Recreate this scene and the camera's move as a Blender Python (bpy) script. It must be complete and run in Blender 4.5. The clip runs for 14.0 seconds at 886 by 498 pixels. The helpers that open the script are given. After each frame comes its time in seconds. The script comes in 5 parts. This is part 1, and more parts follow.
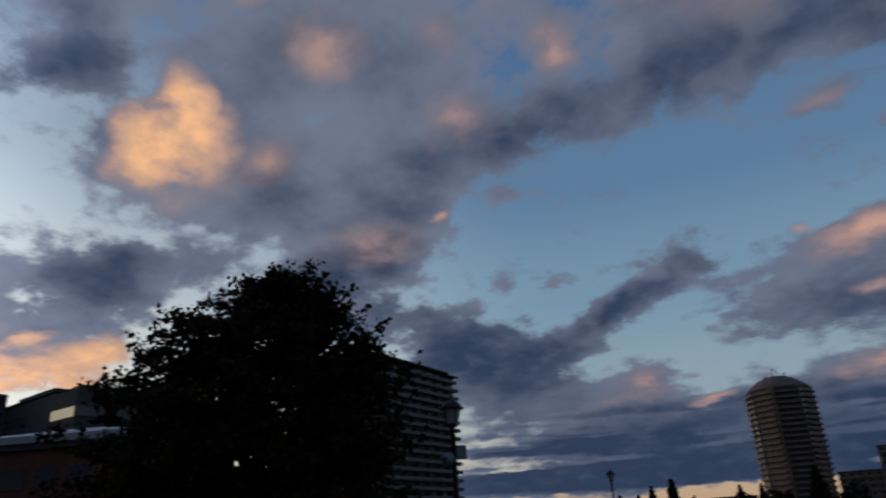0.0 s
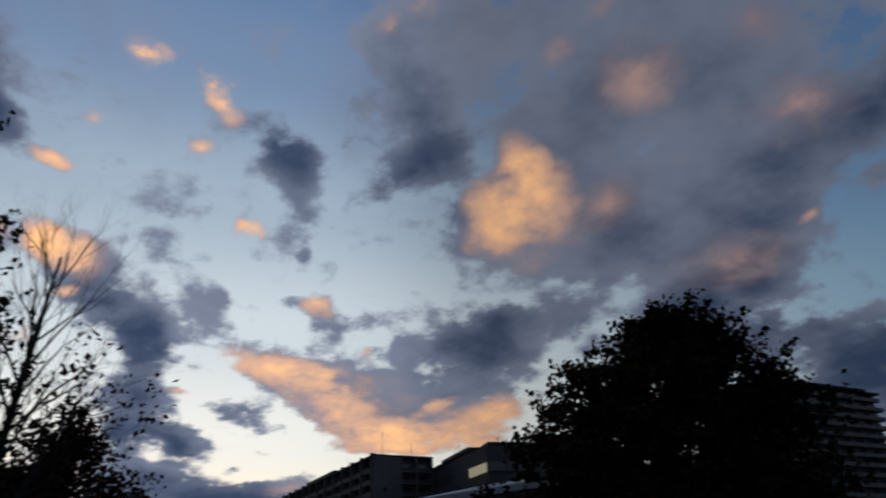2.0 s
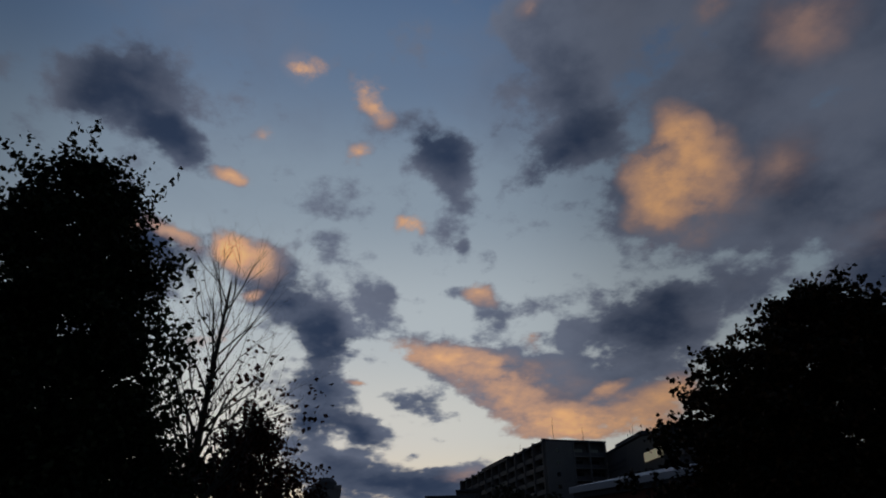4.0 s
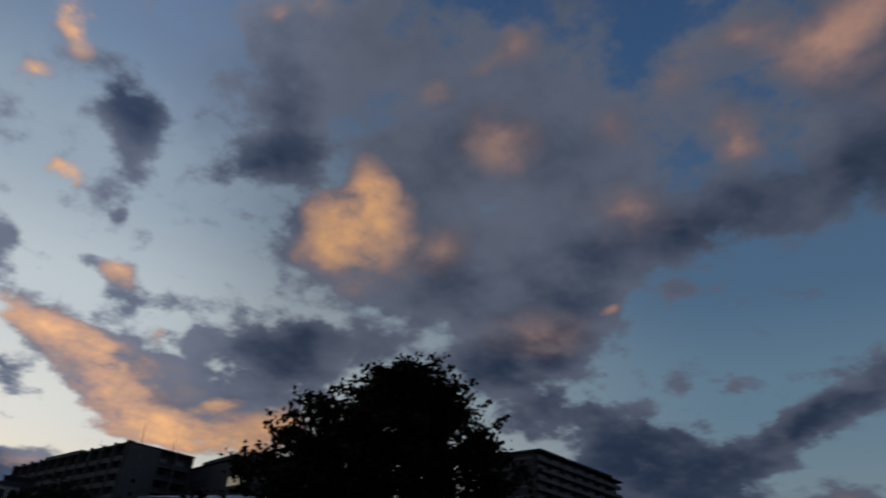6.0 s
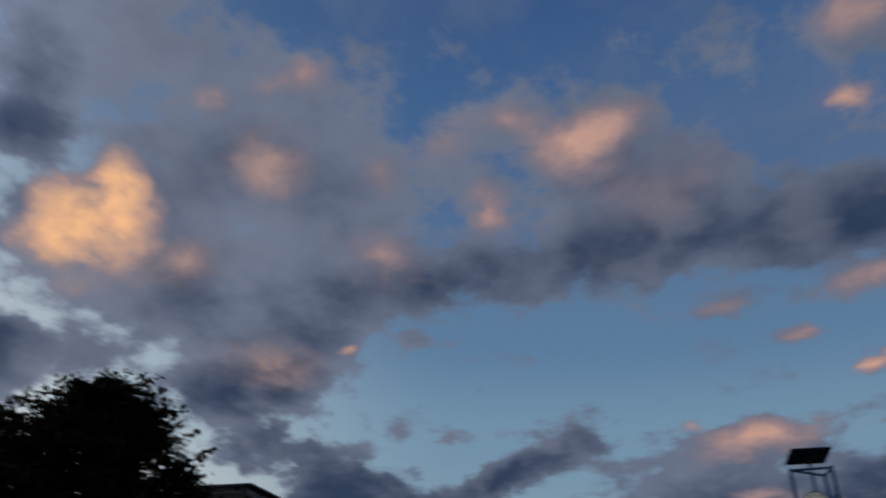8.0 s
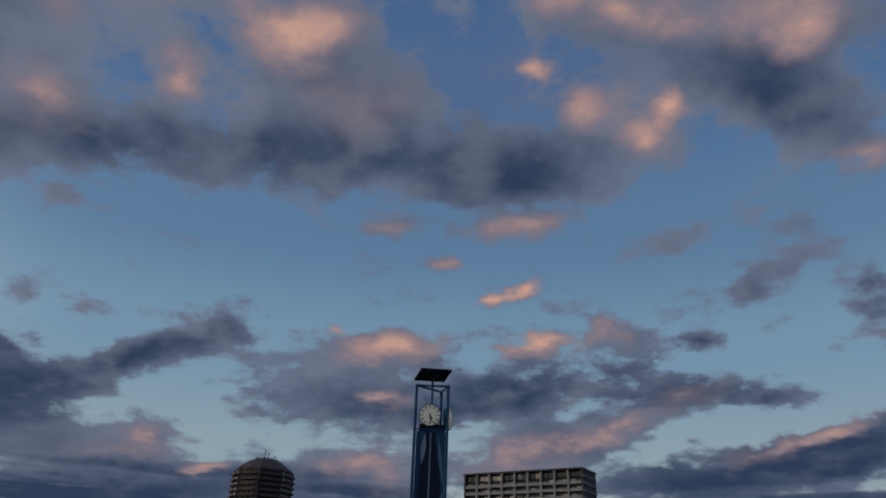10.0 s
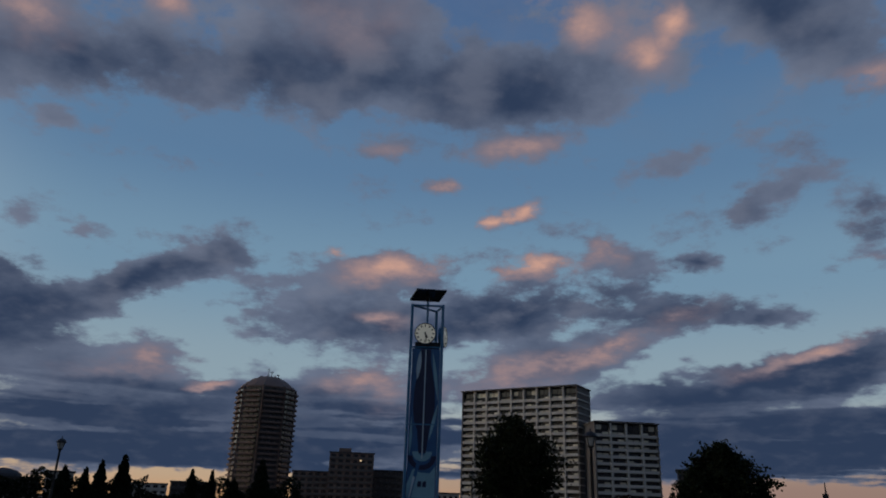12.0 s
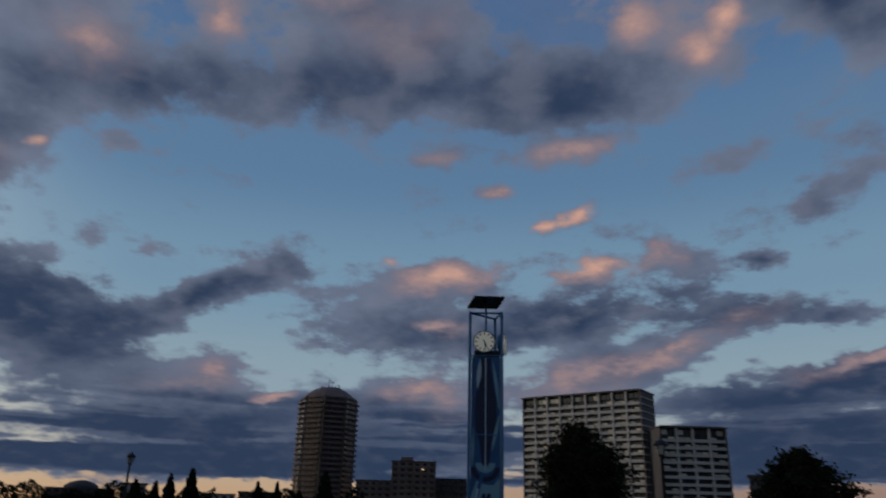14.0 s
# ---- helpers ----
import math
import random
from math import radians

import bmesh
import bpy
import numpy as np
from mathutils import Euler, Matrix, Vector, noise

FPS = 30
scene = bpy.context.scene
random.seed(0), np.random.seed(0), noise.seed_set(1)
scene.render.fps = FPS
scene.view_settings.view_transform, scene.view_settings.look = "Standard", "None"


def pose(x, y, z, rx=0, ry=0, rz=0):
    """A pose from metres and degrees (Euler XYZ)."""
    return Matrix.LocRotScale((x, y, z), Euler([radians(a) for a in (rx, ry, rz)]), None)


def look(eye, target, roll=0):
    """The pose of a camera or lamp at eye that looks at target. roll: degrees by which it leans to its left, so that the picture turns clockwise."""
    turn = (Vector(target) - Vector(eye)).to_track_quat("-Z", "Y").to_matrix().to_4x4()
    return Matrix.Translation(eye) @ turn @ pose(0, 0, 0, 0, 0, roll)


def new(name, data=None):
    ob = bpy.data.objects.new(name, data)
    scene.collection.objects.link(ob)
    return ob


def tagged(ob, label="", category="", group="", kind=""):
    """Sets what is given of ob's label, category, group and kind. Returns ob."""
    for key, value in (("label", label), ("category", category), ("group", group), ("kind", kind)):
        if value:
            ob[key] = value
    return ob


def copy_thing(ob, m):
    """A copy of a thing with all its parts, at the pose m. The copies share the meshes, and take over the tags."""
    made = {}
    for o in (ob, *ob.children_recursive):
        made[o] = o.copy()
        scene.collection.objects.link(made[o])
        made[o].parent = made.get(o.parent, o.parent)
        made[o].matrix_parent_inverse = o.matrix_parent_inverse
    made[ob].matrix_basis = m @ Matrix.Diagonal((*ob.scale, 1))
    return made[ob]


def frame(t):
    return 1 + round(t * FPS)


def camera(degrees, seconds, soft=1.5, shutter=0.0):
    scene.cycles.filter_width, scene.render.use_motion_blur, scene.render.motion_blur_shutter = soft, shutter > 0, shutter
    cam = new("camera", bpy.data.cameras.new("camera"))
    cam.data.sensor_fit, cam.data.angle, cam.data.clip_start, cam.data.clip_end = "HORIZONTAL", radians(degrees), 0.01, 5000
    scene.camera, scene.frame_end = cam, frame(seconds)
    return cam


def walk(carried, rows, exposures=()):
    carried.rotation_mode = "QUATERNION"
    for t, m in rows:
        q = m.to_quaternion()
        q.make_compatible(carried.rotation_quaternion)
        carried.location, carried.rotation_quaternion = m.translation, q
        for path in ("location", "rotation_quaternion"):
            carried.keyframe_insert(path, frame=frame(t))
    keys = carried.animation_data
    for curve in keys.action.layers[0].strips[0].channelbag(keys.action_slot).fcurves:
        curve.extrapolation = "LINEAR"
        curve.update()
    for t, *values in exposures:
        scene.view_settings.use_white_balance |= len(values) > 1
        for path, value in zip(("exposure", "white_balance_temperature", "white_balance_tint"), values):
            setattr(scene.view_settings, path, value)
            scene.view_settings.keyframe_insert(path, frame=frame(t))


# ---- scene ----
cam = camera(64.19, 14.0, soft=1.85, shutter=0.4)

# seconds, eye, heading clockwise from +Y, tilt up, lean
PATH = [
    (0.0, -1.21, 0.56, 1.61, -33.05, 21.80, -3.35),
    (0.5, -1.47, 0.58, 1.71, -40.89, 22.00, -2.98),
    (1.0, -1.73, 0.66, 1.82, -47.20, 23.54, -3.97),
    (1.5, -1.71, 0.51, 1.79, -55.13, 25.43, -5.02),
    (2.0, -1.66, 0.54, 1.77, -63.60, 26.63, -2.99),
    (2.5, -1.56, 0.57, 1.77, -72.13, 26.09, -2.74),
    (2.7, -1.52, 0.55, 1.78, -74.24, 26.38, -3.31),
    (3.6, -1.00, 0.75, 1.72, -78.20, 26.10, -1.60),
    (4.8, -0.24, 0.95, 1.64, -74.84, 25.17, 0.65),
    (5.0, -0.18, 0.91, 1.61, -72.26, 25.36, 0.63),
    (5.5, -0.00, 0.74, 1.53, -59.90, 27.30, 5.55),
    (6.0, 0.06, 0.74, 1.55, -48.24, 28.81, 5.42),
    (6.5, 0.11, 0.81, 1.64, -41.03, 30.06, 2.05),
    (7.0, 0.18, 0.81, 1.65, -37.63, 31.57, 0.99),
    (7.5, 0.26, 0.81, 1.65, -35.35, 32.82, 1.75),
    (8.0, 0.27, 0.79, 1.61, -25.53, 33.28, 4.13),
    (8.5, -0.01, 0.49, 1.63, -10.85, 32.63, 4.36),
    (9.0, -0.06, 0.20, 1.63, -1.07, 30.21, 3.33),
    (9.2, -0.13, 0.14, 1.65, 0.94, 29.41, 2.93),
    (10.2, -0.08, -0.20, 1.56, 4.60, 25.60, 2.00),
    (11.3, -0.00, -0.41, 1.48, 5.02, 21.24, 1.31),
    (11.5, 0.01, -0.45, 1.47, 4.89, 20.67, 1.83),
    (12.0, 0.03, -0.50, 1.44, 4.71, 20.13, 1.92),
    (12.5, 0.02, -0.53, 1.42, 4.58, 19.98, 1.69),
    (13.0, 0.01, -0.45, 1.46, 4.02, 18.79, 2.06),
    (13.5, 0.02, -0.21, 1.52, 3.42, 18.84, 2.78),
    (14.0, 0.00, 0.00, 1.60, -0.00, 20.58, 1.54),
]


def facing(yaw, pitch):
    a, e = radians(yaw), radians(pitch)
    return Vector((math.sin(a) * math.cos(e), math.cos(a) * math.cos(e), math.sin(e)))


walk(cam, [(t, look((x, y, z), Vector((x, y, z)) + facing(yaw, tilt) * 10, lean)) for t, x, y, z, yaw, tilt, lean in PATH],
     exposures=[(0.0, 0.05), (0.5, 0.38), (1.0, 0.43), (1.5, 0.22), (2.0, -0.25), (2.5, -0.7), (5.0, -0.9), (5.6, -0.8), (6.5, -0.25), (7.5, 0.03), (9.0, 0.03), (12.0, 0.04), (14.0, 0.04)])

# ---------------------------------------------------------------- world: dusk sky with broken cloud
SUN_AZ = -88.0          # the sun has just gone down here (degrees clockwise from +Y)


def toward(az, el):
    a, e = radians(az), radians(el)
    return Vector((math.sin(a) * math.cos(e), math.cos(a) * math.cos(e), math.sin(e)))


world = bpy.data.worlds.new("dusk_sky")
scene.world = world
world.use_nodes = True
wt = world.node_tree
wt.nodes.clear()


def wnode(kind, **settings):
    node = wt.nodes.new(kind)
    for key, value in settings.items():
        setattr(node, key, value)
    return node


def put(socket, value):
    if hasattr(value, "is_output"):
        wt.links.new(value, socket)
    else:
        socket.default_value = value


def wmath(op, a, b=0.0, c=0.0, clamp=False):
    node = wnode("ShaderNodeMath", operation=op, use_clamp=clamp)
    put(node.inputs[0], a), put(node.inputs[1], b), put(node.inputs[2], c)
    return node.outputs[0]


def wvec(op, a, b=(0, 0, 0), c=(0, 0, 0)):
    node = wnode("ShaderNodeVectorMath", operation=op)
    put(node.inputs[0], a), put(node.inputs[1], b), put(node.inputs[2], c)
    return node.outputs["Value"] if op == "DOT_PRODUCT" else node.outputs[0]


def wscale(a, s):
    node = wnode("ShaderNodeVectorMath", operation="SCALE")
    put(node.inputs[0], a), put(node.inputs["Scale"], s)
    return node.outputs[0]


def wsmooth(v, lo, hi, to0=0.0, to1=1.0):
    node = wnode("ShaderNodeMapRange", interpolation_type="SMOOTHSTEP")
    put(node.inputs["Value"], v), put(node.inputs["From Min"], lo), put(node.inputs["From Max"], hi)
    put(node.inputs["To Min"], to0), put(node.inputs["To Max"], to1)
    return node.outputs[0]


def wmix(f, a, b):
    node = wnode("ShaderNodeMix", data_type="RGBA")
    put(node.inputs[0], f), put(node.inputs[6], a), put(node.inputs[7], b)
    return node.outputs[2]


def wramp(f, stops):
    node = wnode("ShaderNodeValToRGB")
    ramp = node.color_ramp
    ramp.interpolation = "EASE"
    for i, (p, c) in enumerate(stops):
        e = ramp.elements[i] if i < 2 else ramp.elements.new(p)
        e.position, e.color = p, (*c, 1)
    put(node.inputs[0], f)
    return node.outputs[0]


def wnoise(v, scale, detail=6.0, rough=0.55, colour=False, lac=2.0):
    node = wnode("ShaderNodeTexNoise", noise_dimensions="3D")
    put(node.inputs["Vector"], v)
    node.inputs["Scale"].default_value, node.inputs["Detail"].default_value = scale, detail
    node.inputs["Roughness"].default_value, node.inputs["Lacunarity"].default_value = rough, lac
    return node.outputs["Color" if colour else "Fac"]


way = wnode("ShaderNodeTexCoord").outputs["Generated"]
height = wnode("ShaderNodeSeparateXYZ")
wt.links.new(way, height.inputs[0])
up = height.outputs["Z"]
west = wvec("DOT_PRODUCT", way, tuple(toward(SUN_AZ, 0)))

# clear air: a ramp up the sky towards the sunset, another away from it, over a faint physical sky
el01 = wmath("MULTIPLY", wmath("MAXIMUM", up, 0.0), 1.0)
sky_west = wramp(el01, [(0.0, (0.80, 0.60, 0.36)), (0.87, (0.05, 0.10, 0.22)), (0.10, (0.80, 0.74, 0.58)), (0.20, (0.66, 0.70, 0.69)),
                        (0.34, (0.49, 0.57, 0.63)), (0.50, (0.305, 0.39, 0.48)), (0.65, (0.175, 0.25, 0.37))])
sky_north = wramp(el01, [(0.0, (0.54, 0.31, 0.16)), (0.87, (0.03, 0.08, 0.22)), (0.034, (0.48, 0.36, 0.25)), (0.07, (0.42, 0.44, 0.42)),
                         (0.16, (0.245, 0.35, 0.43)), (0.30, (0.16, 0.285, 0.415)), (0.45, (0.095, 0.195, 0.345)), (0.65, (0.05, 0.125, 0.285))])
air = wmix(wsmooth(west, 0.40, 1.0), sky_north, sky_west)
far_side = wmath("MULTIPLY", wsmooth(wvec("DOT_PRODUCT", way, tuple(toward(60, 0))), 0.35, 0.85), wsmooth(up, 0.03, 0.09, 0.8, 0.0))
air = wmix(far_side, air, (0.24, 0.165, 0.16, 1))
air = wmix(wsmooth(wvec("DOT_PRODUCT", way, tuple(toward(150, 0))), -0.1, 0.6, 0.0, 0.85), air, (0.025, 0.04, 0.075, 1))
sky = wnode("ShaderNodeTexSky", sky_type="NISHITA", sun_disc=False, sun_elevation=radians(0.5), sun_rotation=radians(SUN_AZ), air_density=1.2, dust_density=1.5)
air = wvec("ADD", wvec("MULTIPLY", air, (0.97, 0.94, 0.915)), wscale(sky.outputs[0], 0.02))

# the clouds lie on a flat layer, so their grain is foreshortened towards the horizon
flat = wmath("DIVIDE", 1.25, wmath("ADD", wmath("MAXIMUM", up, 0.0), 0.32))
layer = wscale(way, flat)
curl = wvec("SUBTRACT", wnoise(layer, 2.6, 4.0, 0.6, True), (0.5, 0.5, 0.5))
bent = wvec("ADD", way, wscale(curl, 0.06))
fine = wvec("SUBTRACT", wnoise(layer, 9.0, 3.0, 0.6, True), (0.5, 0.5, 0.5))
bent = wvec("ADD", bent, wscale(fine, 0.022))
sums = {"cover": None, "glow": None, "gloom": None}


def lump(which, az, el, a, b, tilt, weight, spread):
    """One soft lump of a cloud: its direction, half width and half height in degrees, and its lean."""
    out = toward(az, el)
    right = Vector((math.cos(radians(az)), -math.sin(radians(az)), 0))
    frame3 = Matrix((right, out.cross(right), out)).transposed() @ Matrix.Rotation(radians(-tilt), 3, "Z")
    node = wnode("ShaderNodeMapping", vector_type="TEXTURE")
    wt.links.new(bent, node.inputs["Vector"])
    node.inputs["Location"].default_value = out
    node.inputs["Rotation"].default_value = frame3.to_euler()
    node.inputs["Scale"].default_value = (math.tan(radians(a)) * spread, math.tan(radians(b)) * spread, 1.0)
    ball = wnode("ShaderNodeTexGradient", gradient_type="SPHERICAL")
    wt.links.new(node.outputs[0], ball.inputs[0])
    for one in ("cover", "gloom") if which == "gloom" else (which,):
        sums[one] = wmath("MULTIPLY_ADD", ball.outputs["Fac"], weight, sums[one] if sums[one] else 0.0)


def cover(az, el, a, b, tilt, weight):
    lump("cover", az, el, a, b, tilt, weight + (0.25 if b < 2.0 else 0.0), 1.6)


def gloom(az, el, a, b, tilt, weight):
    """A lump that is thick enough to look dark from below."""
    lump("gloom", az, el, a, b, tilt, weight + (0.2 if b < 2.0 else 0.0), 1.6)


def glow(az, el, a, b, tilt, weight):
    lump("glow", az, el, a, b, tilt, weight, 1.62)


# bank clouds
cover(-32.4, 33.7, 4.44, 3.84, 22, 0.80)
gloom(-27.0, 30.5, 5.49, 2.96, 17, 0.90)
cover(-21.0, 35.4, 3.78, 4.32, 15, 0.70)
cover(-25.6, 41.3, 4.03, 2.46, 20, 0.60)
cover(-19.2, 43.7, 2.95, 1.46, 16, 0.50)
cover(-11.5, 40.2, 6.57, 3.96, 0, 0.80)
gloom(-11.7, 32.5, 6.66, 2.93, 9, 0.75)
cover(-3.0, 37.9, 6.76, 5.82, 5, 0.80)
gloom(0.7, 32.9, 8.15, 3.20, 2, 0.65)
gloom(10.9, 31.9, 6.61, 2.79, 7, 0.75)
cover(19.5, 34.7, 6.20, 3.92, 7, 0.85)
cover(-11.7, 46.9, 8.96, 2.07, 11, 0.40)
cover(-36.4, 29.5, 3.76, 4.31, 23, 0.80)
cover(17.1, 44.3, 9.55, 3.31, -15, 0.75)
cover(30.1, 41.5, 8.87, 3.75, -18, 0.85)
gloom(34.0, 35.7, 6.02, 2.72, -27, 0.95)
cover(38.3, 39.1, 3.96, 4.11, -24, 0.80)
glow(-21.4, 36.6, 1.51, 1.98, 16, 1.00)
glow(-25.9, 42.0, 2.41, 1.47, 21, 0.55)
glow(-19.2, 43.8, 1.98, 1.02, -4, 0.55)
glow(-13.0, 41.6, 3.48, 2.00, 1, 0.75)
glow(-7.8, 42.9, 3.10, 1.47, 8, 0.50)
glow(-5.4, 38.2, 5.85, 3.58, 6, 0.30)
glow(16.7, 37.5, 1.70, 1.57, -8, 0.55)
glow(21.3, 36.7, 2.87, 1.97, -10, 0.50)
glow(25.6, 36.5, 1.01, 1.26, 19, 0.80)
glow(23.4, 34.2, 1.84, 1.19, -11, 0.60)
glow(14.9, 46.1, 2.52, 1.65, -8, 0.50)
glow(21.6, 43.9, 4.04, 1.64, -13, 0.60)
glow(32.5, 41.3, 6.12, 1.94, -20, 0.50)
glow(38.0, 39.6, 1.99, 2.24, -24, 0.55)
glow(12.6, 40.6, 2.08, 1.04, -6, 0.70)
# small clouds
cover(5.3, 25.1, 1.81, 0.77, 1, 0.25)
glow(5.3, 25.1, 1.72, 0.72, 1, 0.95)
cover(10.7, 28.1, 4.65, 1.35, 10, 0.45)
glow(11.2, 28.1, 3.76, 1.08, 10, 0.65)
cover(-2.1, 27.5, 3.65, 1.01, 14, 0.25)
glow(-0.6, 27.8, 2.06, 0.64, 3, 0.45)
glow(9.2, 22.4, 1.51, 0.66, 4, 0.85)
glow(11.6, 23.1, 1.06, 0.70, 18, 0.90)
glow(-4.4, 19.6, 1.43, 0.49, 16, 0.65)
cover(16.8, 21.2, 2.30, 0.95, -3, 0.40)
glow(18.4, 19.5, 1.69, 0.86, -24, 0.60)
cover(19.6, 19.1, 2.79, 1.01, -14, 0.50)
cover(26.1, 26.9, 5.85, 1.23, 17, 0.65)
cover(32.5, 23.0, 2.69, 0.97, 20, 0.60)
cover(-28.5, 25.3, 1.59, 1.00, 16, 0.45)
cover(-31.9, 21.2, 1.18, 2.15, -46, 0.30)
cover(-28.3, 18.3, 0.91, 1.01, 13, 0.25)
cover(-24.5, 17.7, 0.84, 0.41, 11, 0.30)
# lower clouds
gloom(-29.7, 11.7, 5.88, 3.14, 1, 1.00)
gloom(-19.6, 15.1, 7.03, 1.76, 27, 0.75)
cover(-16.5, 16.8, 4.51, 1.11, 23, 0.55)
cover(-6.8, 15.5, 4.81, 2.78, 5, 0.85)
cover(0.4, 17.5, 5.12, 1.74, 3, 0.70)
glow(0.4, 18.5, 4.25, 1.05, 8, 0.85)
glow(-0.6, 14.6, 2.21, 0.60, 3, 0.55)
gloom(0.6, 13.8, 7.41, 1.85, 3, 0.85)
gloom(7.4, 14.5, 2.60, 1.89, 1, 0.70)
glow(12.9, 18.5, 3.64, 0.77, 4, 0.95)
gloom(12.3, 15.8, 2.96, 2.10, -0, 0.80)
gloom(20.1, 16.6, 4.18, 2.03, 2, 0.90)
gloom(24.6, 14.6, 3.59, 1.37, 9, 0.85)
glow(23.8, 14.2, 2.67, 0.92, 9, 0.40)
gloom(25.5, 18.3, 1.86, 0.64, -5, 0.70)
gloom(30.6, 13.8, 2.71, 0.80, 4, 0.70)
cover(11.3, 13.1, 2.52, 1.64, 0, 0.70)
# horizon clouds
cover(-20.3, 9.2, 5.58, 1.71, 6, 0.80)
glow(-16.8, 9.9, 2.98, 1.07, -5, 0.45)
glow(-20.9, 8.8, 3.31, 1.05, 6, 0.30)
glow(-12.8, 8.3, 1.63, 0.47, 10, 0.90)
cover(-2.5, 8.4, 6.59, 2.40, 3, 0.85)
glow(-1.7, 9.3, 3.54, 1.06, 11, 0.50)
glow(1.1, 8.2, 2.68, 1.32, 2, 0.35)
gloom(-17.8, 6.0, 12.73, 1.70, 4, 1.00)
cover(17.4, 11.7, 5.64, 1.31, 11, 0.80)
glow(18.3, 12.0, 3.68, 0.87, 11, 0.70)
glow(11.5, 10.2, 5.78, 1.14, 12, 0.50)
cover(12.4, 10.2, 6.20, 1.58, 8, 0.70)
gloom(27.2, 8.7, 10.05, 1.78, 7, 1.00)
gloom(34.2, 10.5, 4.58, 1.32, 5, 0.95)
glow(33.2, 11.4, 3.09, 0.55, 11, 0.70)
glow(28.5, 10.1, 2.71, 0.81, 8, 0.30)
gloom(31.8, 6.0, 9.93, 1.31, 2, 0.40)
gloom(28.5, 3.3, 12.00, 0.85, 0, 0.30)
gloom(38.1, 21.2, 2.20, 1.48, 12, 0.60)
glow(39.8, 30.1, 1.92, 1.00, 6, 0.60)
cover(38.6, 32.0, 2.93, 2.31, 5, 0.60)
glow(37.4, 17.5, 2.03, 0.39, 3, 0.30)
gloom(-19.2, 3.0, 11.93, 1.09, 3, 0.85)
gloom(-1.3, 4.2, 9.47, 1.69, 2, 0.90)
# main clouds
cover(-56.6, 31.2, 4.33, 4.00, 10, 0.80)
glow(-55.6, 33.1, 1.57, 1.69, 10, 1.20)
glow(-58.5, 30.5, 2.24, 1.58, 32, 1.10)
glow(-54.2, 30.4, 2.20, 2.60, 9, 0.95)
glow(-56.8, 29.3, 2.16, 1.60, 10, 0.60)
glow(-58.9, 27.7, 2.04, 1.23, 11, 0.75)
cover(-58.8, 27.0, 2.97, 2.20, 10, 0.60)
cover(-54.0, 25.0, 6.10, 3.12, 8, 0.80)
glow(-56.1, 26.1, 3.88, 2.22, 9, 0.35)
cover(-48.5, 29.0, 5.85, 4.31, 6, 0.85)
glow(-47.7, 28.8, 2.72, 2.00, 5, 0.32)
cover(-43.1, 25.9, 7.25, 4.32, 3, 0.95)
cover(-39.0, 22.9, 5.43, 3.15, 1, 0.85)
glow(-40.0, 22.8, 4.53, 1.80, 2, 0.35)
glow(-33.6, 24.6, 0.63, 0.45, -1, 0.90)
gloom(-41.8, 20.3, 4.94, 1.78, 17, 0.90)
cover(-49.4, 36.0, 5.37, 4.48, 7, 0.60)
glow(-42.8, 38.5, 3.17, 2.46, 23, 0.50)
cover(-42.8, 38.2, 4.97, 3.58, 3, 0.70)
glow(-41.4, 45.1, 1.77, 1.37, 2, 0.55)
cover(-42.0, 44.4, 2.66, 1.93, 3, 0.50)
glow(-44.4, 43.7, 2.22, 0.86, 24, 0.40)
glow(-50.6, 40.9, 1.42, 0.96, 8, 0.65)
cover(-37.0, 37.0, 5.42, 4.05, -0, 0.70)
glow(-32.4, 39.3, 2.05, 1.77, -3, 0.40)
glow(-31.4, 32.5, 2.69, 2.17, -3, 0.55)
cover(-34.9, 29.5, 4.98, 3.19, -1, 0.85)
cover(-36.4, 47.0, 2.62, 2.09, -1, 0.40)
cover(-59.0, 43.7, 7.94, 3.74, 15, 0.65)
cover(-66.0, 40.0, 5.0, 4.0, 30, 0.50)
gloom(-64.0, 36.0, 3.2, 3.0, 55, 0.40)
cover(-53.5, 39.5, 4.5, 3.5, 10, 0.45)
cover(-46.0, 42.5, 5.5, 3.5, 0, 0.45)
cover(-36.5, 42.5, 5.0, 3.2, 0, 0.45)
cover(-28.0, 38.0, 5.0, 3.0, 15, 0.50)
glow(-68.3, 44.6, 0.94, 0.71, 22, 0.70)
glow(-65.0, 45.7, 1.20, 0.87, 20, 0.50)
cover(-65.3, 45.0, 4.40, 1.99, 20, 0.40)
gloom(-65.6, 32.8, 4.85, 1.52, 29, 0.55)
cover(-62.7, 37.0, 3.45, 3.27, 65, 0.75)
cover(-55.5, 19.9, 4.68, 1.74, 7, 0.50)
gloom(-40.2, 15.8, 4.43, 2.15, 2, 0.85)
gloom(-30.8, 13.5, 4.69, 1.66, -0, 0.50)
cover(-32.4, 16.5, 2.62, 0.94, -0, 0.50)
cover(-27.5, 25.8, 1.75, 0.71, -4, 0.35)
